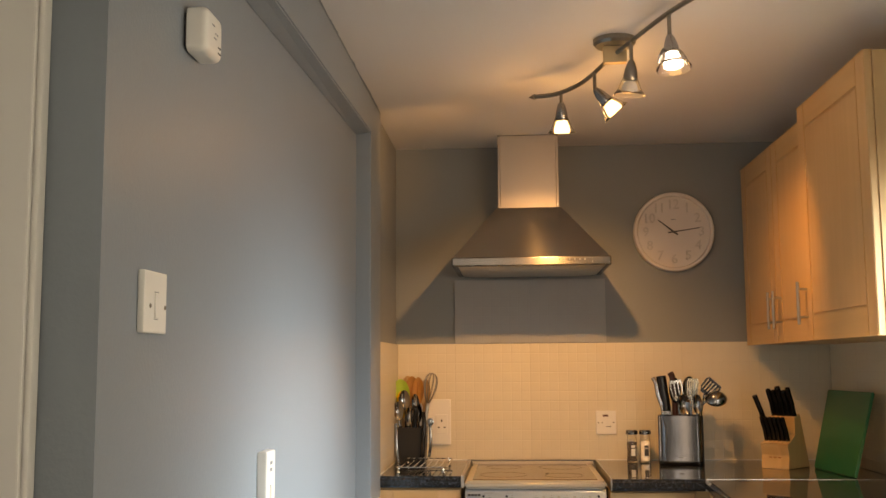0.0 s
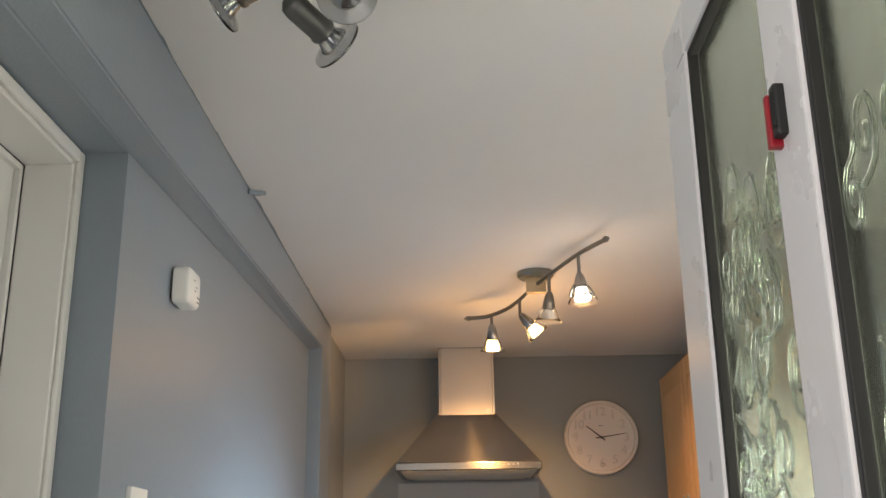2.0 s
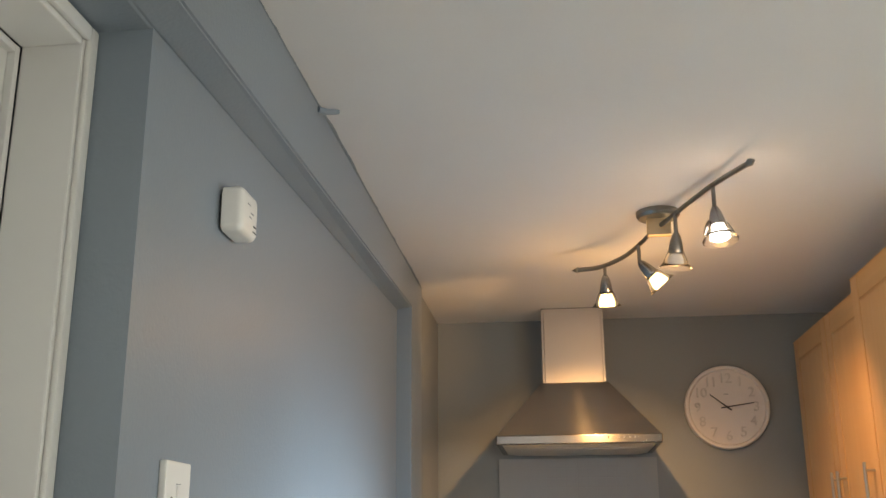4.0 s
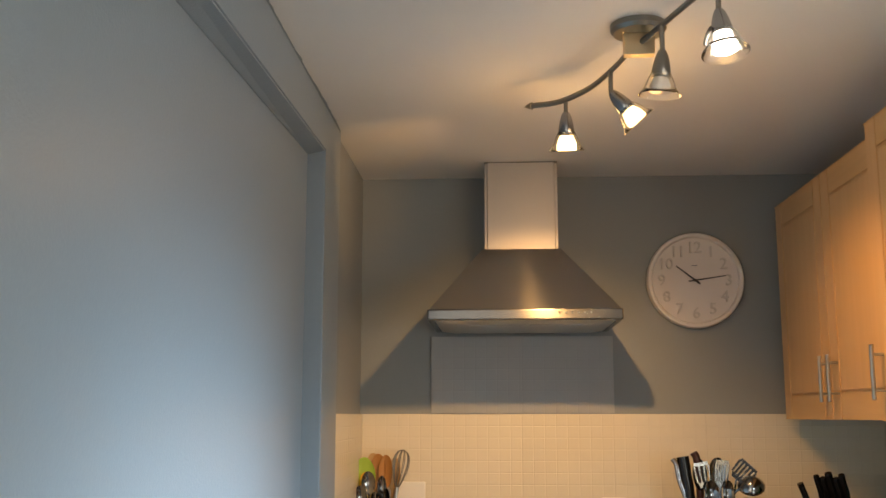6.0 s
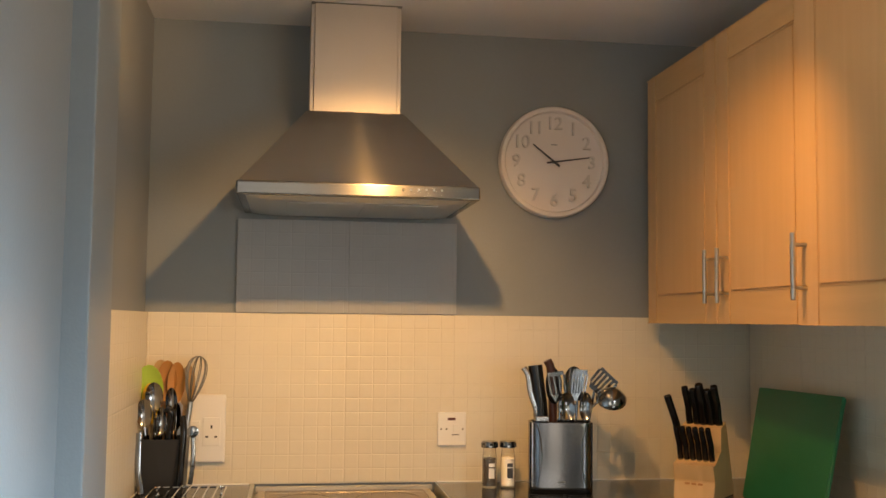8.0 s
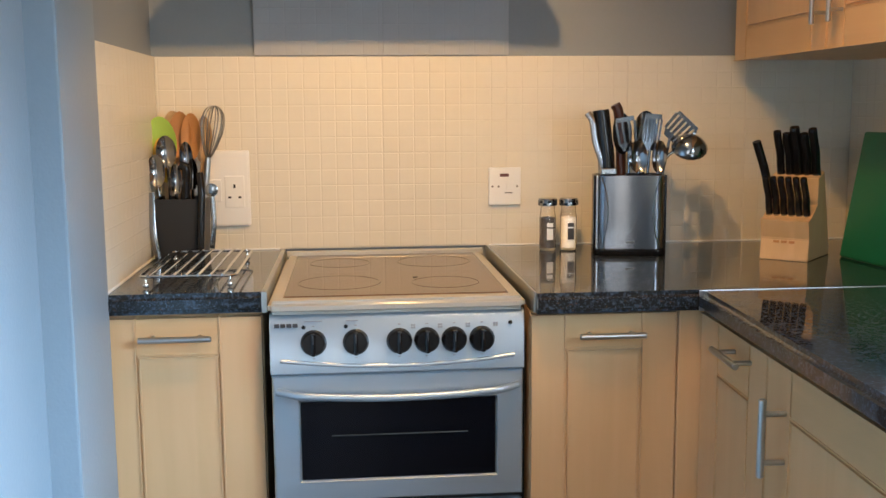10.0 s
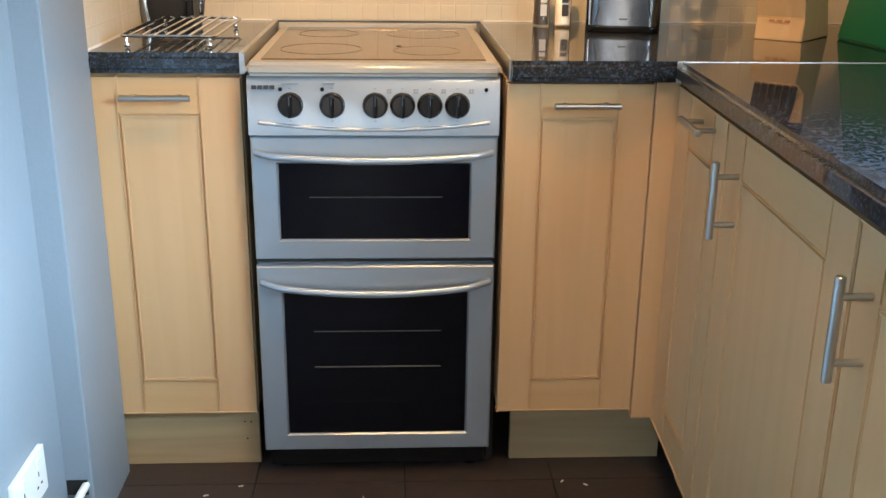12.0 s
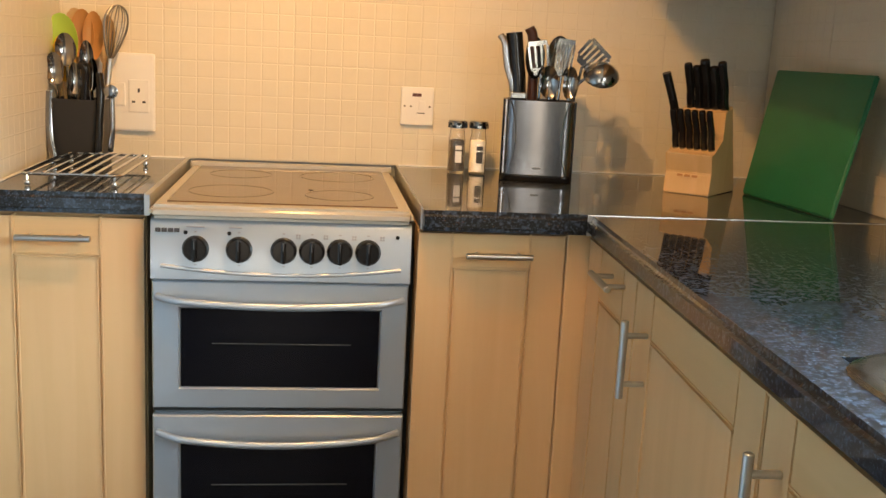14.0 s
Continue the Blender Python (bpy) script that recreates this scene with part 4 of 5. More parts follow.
def alarm_box():
    ob = thing("alarm_sensor", (PX + 0.02, -2.675, 1.83), "white plastic wall alarm unit with small slots", "alarm")
    # dark plate set in behind the case, for the shadow gap at the wall
    part("shadow_gap_plate", cuboid(bmesh.new(), PX, PX + 0.007, -2.722, -2.652, 1.846, 1.904, 0.002), M_PEWTER, ob)
    bm = bmesh.new()
    rings = []
    for dx, inset, r in ((0.006, 0.001, 0.012), (0.030, 0.0, 0.013), (0.036, 0.0015, 0.013), (0.040, 0.005, 0.011), (0.042, 0.011, 0.008)):
        y0, y1, z0, z1 = -2.732 + inset, -2.642 - inset, 1.836 + inset, 1.914 - inset
        ring = []
        for cy, cz, a0 in ((y1 - r, z1 - r, 0), (y0 + r, z1 - r, 90), (y0 + r, z0 + r, 180), (y1 - r, z0 + r, 270)):
            for k in range(5):
                a = radians(a0 + 22.5 * k)
                ring.append(bm.verts.new((PX + dx, cy + r * math.cos(a), cz + r * math.sin(a))))
        rings.append(ring)
    for p, q in zip(rings, rings[1:]):
        for i in range(len(p)):
            j = (i + 1) % len(p)
            bm.faces.new((p[i], p[j], q[j], q[i]))
    bm.faces.new(rings[0][::-1])
    bm.faces.new(rings[-1])
    part("case", bm, M_PLASTIC, ob, "", True)
    for z in (1.858, 1.848):
        part("slot", cuboid(bmesh.new(), PX + 0.0415, PX + 0.0428, -2.672, -2.656, z, z + 0.002), M_DARK, ob)
    for y, z in ((-2.698, 1.888), (-2.680, 1.877), (-2.688, 1.868)):
        part("print_bar", cuboid(bmesh.new(), PX + 0.0415, PX + 0.0425, y - 0.007, y + 0.007, z, z + 0.002), M_GREYINK, ob)


def tall_plate():
    ob = plate_thing("thermostat_switch", "white plastic plate with a small switch on the recessed wall", "switch", (PX, PX + 0.022, -2.205, -2.130, 1.000, 1.135), 0.004, "x")
    for z in (1.092, 1.106):
        part("mark", cuboid(bmesh.new(), PX + 0.0215, PX + 0.0225, -2.175, -2.158, z, z + 0.007), M_GREYINK, ob)
    part("rocker", cuboid(bmesh.new(), PX + 0.021, PX + 0.026, -2.178, -2.155, 1.035, 1.065, 0.002), M_PLASTIC, ob)


def low_socket():
    ob = plate_thing("double_socket", "white plastic double socket low on the wall", "socket", (PX, PX + 0.012, -1.150, -1.000, 0.172, 0.262), 0.003, "x")
    x = PX + 0.012
    for y in (-1.112, -1.040):
        for dy, dz, w, h in ((0, 0.012, 0.003, 0.009), (-0.010, -0.010, 0.006, 0.004), (0.010, -0.010, 0.006, 0.004)):
            part("pin_hole", cuboid(bmesh.new(), x - 0.001, x + 0.0006, y + dy - w / 2, y + dy + w / 2, 0.210 + dz - h / 2, 0.210 + dz + h / 2), M_DARK, ob)
        part("rocker", cuboid(bmesh.new(), x - 0.001, x + 0.003, y - 0.006, y + 0.006, 0.236, 0.252, 0.001), M_PLASTIC, ob)


def cooker_switch():
    y = -0.0095
    ob = plate_thing("cooker_switch", "cream plastic cooker control plate with a socket on the tiles", "socket", (-0.228, -0.089, y - 0.012, y, 0.977, 1.168), 0.006, "y")
    f = y - 0.012
    part("socket_face", cuboid(bmesh.new(), -0.152, -0.103, f - 0.003, f + 0.001, 1.024, 1.104, 0.002), M_PLASTIC, ob)
    for x, z, w, h in ((-0.1275, 1.078, 0.005, 0.010), (-0.140, 1.050, 0.008, 0.005), (-0.115, 1.050, 0.008, 0.005)):
        part("pin_hole", cuboid(bmesh.new(), x - w / 2, x + w / 2, f - 0.0036, f - 0.002, z - h / 2, z + h / 2), M_DARK, ob)
    part("switch", cuboid(bmesh.new(), -0.190, -0.160, f - 0.004, f + 0.001, 1.040, 1.095, 0.002), M_PLASTIC, ob)


def fused_switch():
    y = -0.0095
    ob = plate_thing("fused_switch", "white plastic fused switch plate on the tiles", "switch", (0.519, 0.603, y - 0.010, y, 1.020, 1.117), 0.003, "y")
    f = y - 0.010
    part("neon", cuboid(bmesh.new(), 0.548, 0.571, f - 0.0012, f + 0.001, 1.093, 1.101), mat("neon_window", (0.10, 0.03, 0.02), 0.3), ob)
    part("rocker", cuboid(bmesh.new(), 0.565, 0.582, f - 0.003, f + 0.001, 1.060, 1.082, 0.001), M_PLASTIC, ob)
    part("fuse_slot", cuboid(bmesh.new(), 0.561, 0.581, f - 0.0008, f + 0.001, 1.050, 1.0525), M_INK, ob)
    for x in (0.529, 0.545, 0.593):
        part("screw", rod(bmesh.new(), (x, f + 0.001, 1.068), (x, f - 0.001, 1.068), 0.0028, 10), M_SCREW, ob)


light_switch()
alarm_box()
tall_plate()
low_socket()
cooker_switch()
fused_switch()


# white pipe coming out of a hole at the foot of the pier
pipe = thing("waste_pipe", (-0.335, -0.90, 0.0), "thin white plastic pipe out of a rough hole in the wall", "pipe")
part("hole", cuboid(bmesh.new(), -0.358, -0.318, -0.8835, -0.8795, 0.080, 0.112), M_DARK, pipe)
part("tube", tube(bmesh.new(), curve_pts([(-0.322, -0.872, 0.100), (-0.322, -0.892, 0.100), (-0.330, -0.912, 0.085), (-0.344, -0.930, 0.040), (-0.349, -0.94, FZ - 0.004)], 6), 0.008, 10), M_PLASTIC, pipe, "", True)

# ragged edge of wall paint on the ceiling along the beam
bm = bmesh.new()
prev = None
for i in range(221):
    y = -0.64 - 3.4 * i / 220
    w = 0.001 + 0.006 * max(0, noise.noise((y * 1.7, 3.1, 0))) + 0.006 * max(0, noise.noise((y * 9.0, 1.0, 0))) + 0.004 * max(0, noise.noise((y * 23.0, 7.0, 0))) + 0.002 * math.exp(-((y + 1.7) / 0.8) ** 2)
    cur = (bm.verts.new((LX - 0.004, y, CZ - 0.0008)), bm.verts.new((LX + w, y, CZ - 0.0008)), bm.verts.new((LX + w + 0.001, y, CZ + 0.0005)))
    if prev:
        bm.faces.new((prev[0], prev[1], cur[1], cur[0]))
        bm.faces.new((prev[1], prev[2], cur[2], cur[1]))
    prev = cur
setting("trim", bm, M_WALL, "ragged brushed edge of grey paint on the ceiling", "paint edge")
clip = thing("cable_clip", (-0.285, -2.27, CZ), "small grey painted cable stub at the ceiling edge", "cable clip")
part("stub", tube(bmesh.new(), curve_pts([(-0.306, -2.295, CZ - 0.012), (-0.290, -2.275, CZ - 0.010), (-0.272, -2.255, CZ - 0.001)], 4), 0.007, 8), M_WALL, clip, "", True)


# ---- glazed inner door standing open ----
def glazed_door():
    x0, x1, ya, yb, top = 0.535, 0.575, -3.405, -4.62, 2.020
    ob = thing("glazed_door", ((x0 + x1) / 2, (ya + yb) / 2, FZ), "white glazed inner door with patterned obscure glass, standing open", "door")

    def bar(name, y0, y1, z0, z1):
        return part(name, cuboid(bmesh.new(), x0, x1, y1, y0, z0, z1, 0.004), M_UPVC, ob)
    bar("stile", ya, -3.530, FZ + 0.008, top)
    bar("stile", -3.832, -3.926, FZ + 0.008, top - 0.0705)
    bar("stile", -4.52, yb, FZ + 0.008, top)
    bar("rail", -3.5305, -4.5195, top - 0.070, top)
    bar("rail", -3.5305, -4.5195, FZ + 0.008, 0.150)
    for y0, y1 in ((-3.530, -3.832), (-3.926, -4.520)):
        bm = bmesh.new()
        for side in (x0 + 0.004, x1 - 0.016):
            for a, b, c, d in ((y0, y0 - 0.011, 0.150, top - 0.070), (y1 + 0.011, y1, 0.150, top - 0.070), (y0 - 0.011, y1 + 0.011, 0.150, 0.161), (y0 - 0.011, y1 + 0.011, top - 0.081, top - 0.070)):
                cuboid(bm, side, side + 0.012, b, a, c, d, 0.002)
        part("glazing_bead", bm, M_DARK if y0 > -3.6 else M_CHARCOAL, ob, "dark rubber glazing seal")
        pane = part("pane", cuboid(bmesh.new(), x0 + 0.017, x0 + 0.023, y1 + 0.001, y0 - 0.001, 0.151, top - 0.071), M_PATTERN, ob, "patterned obscure glass pane")
        pane.visible_shadow = False
        bm = bmesh.new()
        rnd = random.Random(7)
        for _ in range(70):
            cy, cz = rnd.uniform(y1 + 0.03, y0 - 0.03), rnd.uniform(0.9, top - 0.30)
            r0, turns, a0, sgn = rnd.uniform(0.024, 0.046), rnd.uniform(1.0, 1.5), rnd.uniform(0, 6.28), rnd.choice((-1, 1))
            pts = []
            for k in range(20):
                s = k / 19
                rr, aa = r0 * (0.2 + 0.8 * s), a0 + sgn * 2 * math.pi * turns * s
                pts.append((x0 + 0.0165, cy + rr * math.cos(aa) * 0.8, cz + rr * math.sin(aa) * 1.25))
            a, p = a0 + sgn * 2 * math.pi * turns, Vector(pts[-1])
            t = Vector((0, -math.sin(a) * sgn, math.cos(a) * sgn))
            pts += [p + t * 0.014 + Vector((0, 0.002, 0)), p + t * 0.030 + Vector((0, 0.008, 0.004))]
            if all(y1 + 0.012 < q[1] < y0 - 0.012 and q[2] < top - 0.09 for q in pts):
                tube(bm, pts, 0.0033, 7)
        rel = part("relief", bm, M_SCROLL, pane, "raised scrolls pressed in the glass", True)
        rel.visible_shadow = False
        rel["kind"] = "stuff"
    # catch on the middle stile
    catch = part("catch", cuboid(bmesh.new(), x0 - 0.010, x0 + 0.002, -3.882, -3.866, 1.680, 1.730, 0.003), M_CHARCOAL, ob, "dark metal catch with a red edge")
    part("catch_edge", cuboid(bmesh.new(), x0 - 0.012, x0 + 0.002, -3.8645, -3.855, 1.674, 1.726, 0.002), M_RED, catch)
    part("catch_slot", cuboid(bmesh.new(), x0 - 0.0112, x0 - 0.009, -3.881, -3.871, 1.688, 1.722, 0.001), M_DARK, catch)
    part("hinge_nick", cuboid(bmesh.new(), x0 - 0.0006, x0 + 0.001, -3.5290, -3.4900, 1.9480, 1.9490), M_GREYINK, ob)


glazed_door()


# ---- things on the worktops ----
M_BLOCKWOOD = wood("knife_block_wood", (0.68, 0.46, 0.24), (0.60, 0.39, 0.19), "z")
M_SPOONWOOD = wood("spoon_wood", (0.50, 0.24, 0.08), (0.40, 0.18, 0.06), "z", 0.55)
M_PALEWOOD = wood("pale_spoon_wood", (0.60, 0.42, 0.24), (0.52, 0.34, 0.18), "z", 0.6)
M_LIME = mat("lime_silicone", (0.38, 0.58, 0.10), 0.45, vary=0.05)
M_YELLOW = mat("yellow_silicone", (0.80, 0.50, 0.06), 0.45, vary=0.05)
M_SALT = mat("salt", (0.82, 0.80, 0.76), 0.8, vary=0.05)
M_PEPPER = mat("peppercorns", (0.05, 0.04, 0.035), 0.7, vary=0.5, scale=200)
WT = 0.9132


def blade_outline(p, q, w0, w1, n, th):
    """A flat tapering strip from p to q; n: the way across it."""
    p, q, n = Vector(p), Vector(q), Vector(n).normalized()
    d = (q - p).normalized()
    f = d.cross(n).normalized() * th
    return prism(bmesh.new(), [p - n * w0 - f / 2, p + n * w0 - f / 2, q + n * w1 - f / 2, q - n * w1 - f / 2], f)


def dish(bm, c, u, v, n, ru, rv, deep, th=0.0015):
    """An oval bowl: centre, its two axes, the way it is hollow."""
    c, u, v, n = Vector(c), Vector(u), Vector(v), Vector(n)
    rings = []
    for side in (0, 1):
        for k in range(5):
            s = (k + 1) / 5
            rings.append([bm.verts.new(c + u * (ru * s * math.cos(a)) + v * (rv * s * math.sin(a)) - n * (deep * (1 - s * s) + side * th)) for a in [2 * math.pi * i / 20 for i in range(20)]])
    inner, outer = rings[:5], rings[5:]
    for grp in (inner, outer):
        bm.faces.new(grp[0])
        for a, b in zip(grp, grp[1:]):
            for i in range(20):
                bm.faces.new((a[i], a[(i + 1) % 20], b[(i + 1) % 20], b[i]))
    for i in range(20):
        bm.faces.new((inner[4][i], inner[4][(i + 1) % 20], outer[4][(i + 1) % 20], outer[4][i]))
    return bm


def spoon(name, label, foot, neck, tip, r_stem, bowl, material, stem_material=None, slots=False):
    """A long-handled spoon standing in a holder, its bowl up."""
    ob = thing(name, foot, label, "utensil", "utensils in the holders")
    part("stem", tube(bmesh.new(), curve_pts([foot, tuple((Vector(foot) + Vector(neck)) / 2), neck], 4), r_stem, 8), stem_material or material, ob, "", True)
    foot, neck, tip = Vector(foot), Vector(neck), Vector(tip)
    v = (tip - neck).normalized()
    u = v.cross(Vector((0, -1, 0.1))).normalized()
    n = u.cross(v).normalized()
    if n.y > 0:
        n = -n
    c = (neck + tip) / 2
    part("bowl", dish(bmesh.new(), c, u, v, n, bowl, (tip - neck).length / 2 + 0.004, 0.012), material, ob, "", True)
    return ob


def turner(name, label, foot, neck, tip, w, material, nslots):
    """A slotted turner: bars between two ends."""
    ob = thing(name, foot, label, "utensil", "utensils in the holders")
    part("stem", tube(bmesh.new(), [foot, tuple((Vector(foot) + Vector(neck)) / 2), neck], 0.0035, 8), material, ob, "", True)
    neck, tip = Vector(neck), Vector(tip)
    v = tip - neck
    u = v.cross(Vector((0, -1, 0))).normalized()
    f = u.cross(v).normalized() * 0.0015

    def strip(name, a0, a1, s0, s1, t0, t1):
        bm = prism(bmesh.new(), [neck + v * a0 + u * s0, neck + v * a0 + u * s1, neck + v * a1 + u * t1, neck + v * a1 + u * t0], f)
        part(name, bm, material, ob)
    strip("blade_root", 0, 0.22, -0.3 * w, 0.3 * w, -0.44 * w, 0.44 * w)
    strip("blade_edge", 0.86, 1.0, -0.5 * w, 0.5 * w, -0.48 * w, 0.48 * w)
    for k in range(nslots + 1):
        a = -0.44 * w + 0.88 * w * k / nslots
        strip("slat", 0.219, 0.861, a - 0.055 * w, a + 0.055 * w, 1.12 * a - 0.06 * w, 1.12 * a + 0.06 * w)
    return ob


def black_holder():
    ob = thing("utensil_holder", (-0.245, -0.10, WT), "black plastic utensil holder standing in the tiled corner", "utensil holder")
    bm = bmesh.new()
    loops = []
    for x0, x1, y0, y1, z in ((-0.298, -0.190, -0.150, -0.050, WT), (-0.302, -0.184, -0.156, -0.046, WT + 0.145), (-0.299, -0.187, -0.153, -0.049, WT + 0.145), (-0.295, -0.193, -0.147, -0.053, WT + 0.01)):
        loops.append([bm.verts.new(p) for p in ((x0, y0, z), (x1, y0, z), (x1, y1, z), (x0, y1, z))])
    for a, b in zip(loops, loops[1:]):
        for i in range(4):
            j = (i + 1) % 4
            bm.faces.new((a[i], a[j], b[j], b[i]))
    bm.faces.new(loops[0][::-1])
    bm.faces.new(loops[-1])
    part("cup", bm, M_CHARCOAL, ob)
    z = WT + 0.012
    spoon("spatula", "lime and yellow silicone spoon spatula", (-0.270, -0.080, z), (-0.288, -0.085, 1.130), (-0.297, -0.082, 1.250), 0.006, 0.037, M_LIME, M_PALEWOOD)
    y = thing("spatula", (-0.27, -0.10, z), "yellow silicone spatula with a wooden stem", "utensil", "utensils in the holders")
    part("blade", dish(bmesh.new(), (-0.284, -0.104, 1.150), (1, 0, 0.1), (-0.1, 0.1, 1), (0, -1, 0.1), 0.026, 0.055, 0.006), M_YELLOW, y, "", True)
    part("stem", tube(bmesh.new(), [(-0.27, -0.10, z), (-0.282, -0.099, 1.06), (-0.288, -0.098, 1.13)], 0.005, 8), M_PALEWOOD, y, "", True)
    for fx, nx, tx, ty, zz, b, m, lab in ((-0.25, -0.262, -0.268, -0.062, 1.276, 0.024, M_PALEWOOD, "pale wooden spoon standing bowl up"),
                                          (-0.24, -0.248, -0.248, -0.075, 1.274, 0.025, M_SPOONWOOD, "brown wooden spoon standing bowl up"),
                                          (-0.23, -0.224, -0.220, -0.080, 1.270, 0.022, M_SPOONWOOD, "brown wooden spoon with a narrow bowl"),
                                          (-0.21, -0.197, -0.190, -0.070, 1.262, 0.019, M_PALEWOOD, "pale worn wooden spoon in the holder")):
        spoon("wooden_spoon", lab, (fx, -0.09, z), (nx, ty, zz - 0.120), (tx, ty, zz - 0.012), 0.006, b * 1.1, m)
    for fx, nx, tx, ty, zz, b in ((-0.265, -0.272, -0.276, -0.128, 1.205, 0.024), (-0.28, -0.296, -0.300, -0.135, 1.160, 0.021), (-0.25, -0.252, -0.252, -0.140, 1.140, 0.014), (-0.215, -0.214, -0.213, -0.135, 1.150, 0.013), (-0.22, -0.228, -0.230, -0.12, 1.190, 0.016)):
        spoon("steel_spoon", "polished steel spoon standing in the black holder", (fx, -0.11, z), (nx, ty, zz - 0.07), (tx, ty, zz), 0.004, b, M_CHROME_D)
    # black-handled tools at the front edge
    t = thing("peeler", (-0.18, -0.16, WT), "black-handled steel peeler hung on the holder", "utensil", "utensils in the holders")
    part("grip", tube(bmesh.new(), curve_pts([(-0.197, -0.163, 0.935), (-0.193, -0.165, 1.00), (-0.190, -0.160, 1.075), (-0.195, -0.150, 1.12)], 4), 0.0095, 10), M_BLACK, t, "", True)
    part("steel_edge", tube(bmesh.new(), curve_pts([(-0.170, -0.160, 0.940), (-0.163, -0.166, 1.00), (-0.166, -0.160, 1.085)], 5), 0.0062, 8, flat=0.7), M_CHROME_D, t, "", True)
    part("wheel", turned(bmesh.new(), [(0, 0), (0.015, 0), (0.016, 0.004), (0.010, 0.007), (0, 0.005)], along((-0.166, -0.164, 1.080), (-0.166, -0.20, 1.080)), 20), M_CHROME_D, t, "", True)
    g = thing("tin_opener", (-0.24, -0.13, z), "black-gripped tin opener in the holder", "utensil", "utensils in the holders")
    part("grip", tube(bmesh.new(), curve_pts([(-0.235, -0.130, z), (-0.233, -0.138, 1.04), (-0.225, -0.146, 1.125), (-0.240, -0.146, 1.140)], 5), 0.011, 10), M_BLACK, g, "", True)
    s = thing("serving_knife", (-0.30, -0.16, WT), "slim steel knife leaning beside the holder", "utensil", "utensils in the holders")
    part("blade", tube(bmesh.new(), curve_pts([(-0.296, -0.165, WT + 0.004), (-0.306, -0.166, 0.985), (-0.308, -0.150, 1.075)], 5), 0.008, 8, flat=0.3), M_CHROME_D, s, "", True)
    # whisk
    w = thing("whisk", (-0.18, -0.09, z), "steel balloon whisk standing wires up", "utensil", "utensils in the holders")
    part("grip", tube(bmesh.new(), [(-0.205, -0.10, z), (-0.189, -0.095, 1.08), (-0.181, -0.092, 1.154)], 0.0075, 10), M_STEEL_H, w, "", True)
    base, d = Vector((-0.181, -0.092, 1.150)), Vector((0.16, 0.03, 1)).normalized()
    sx = d.cross(Vector((0, 1, 0))).normalized()
    sy = d.cross(sx).normalized()
    for k in range(5):
        a = math.pi * k / 5
        side = sx * math.cos(a) + sy * math.sin(a)
        pts = [base + d * (0.130 * (1 - math.cos(t)) / 2) + side * (0.038 * math.sin(t) * (0.35 + 0.65 * (1 - math.cos(t)) / 2)) for t in [math.pi * i / 12 for i in range(13)]]
        pts += [base + d * (0.130 * (1 - math.cos(t)) / 2) - side * (0.038 * math.sin(t) * (0.35 + 0.65 * (1 - math.cos(t)) / 2)) for t in [math.pi * i / 12 for i in range(11, -1, -1)]]
        part("wire", tube(bmesh.new(), pts, 0.0015, 6), M_BARMETAL, w, "", True)


def cooling_rack():
    ob = thing("cooling_rack", (-0.165, -0.40, WT), "chrome wire cooling rack lying on the worktop", "rack")
    z = WT + 0.024
    x0, x1, y0, y1 = -0.262, -0.072, -0.560, -0.190
    r = 0.018
    loop = []
    for cx, cy, a0 in ((x1 - r, y1 - r, 0), (x0 + r, y1 - r, 90), (x0 + r, y0 + r, 180), (x1 - r, y0 + r, 270)):
        for k in range(5):
            a = radians(a0 + 22.5 * k)
            loop.append((cx + r * math.cos(a), cy + r * math.sin(a), z))
    part("frame", tube(bmesh.new(), loop, 0.0030, 8, True), M_CHROME, ob, "", True)
    for k in range(7):
        x = x0 + 0.022 + (x1 - x0 - 0.044) * k / 6
        part("wire", tube(bmesh.new(), curve_pts([(x - 0.004, y0 - 0.004, z + 0.002), (x, y0 + 0.05, z + 0.0045), (x + 0.002, y1 - 0.05, z + 0.0045), (x + 0.004, y1 + 0.004, z + 0.002)], 3), 0.0030, 8), M_CHROME, ob, "", True)
    for x in (x0 + 0.012, x1 - 0.012):
        for y in (y0 + 0.004, y1 - 0.004):
            leg = part("leg", tube(bmesh.new(), [(x, y, z), (x, y - 0.002, z - 0.010), (x, y - 0.002, WT + 0.006)], 0.0026, 8), M_CHROME, ob, "", True)
            part("ball_foot", turned(bmesh.new(), [(0, 0), (0.005, 0.002), (0.0065, 0.0065), (0.005, 0.011), (0, 0.013)], Matrix.Translation((x, y - 0.002, WT)), 12), M_CHROME, leg, "", True)


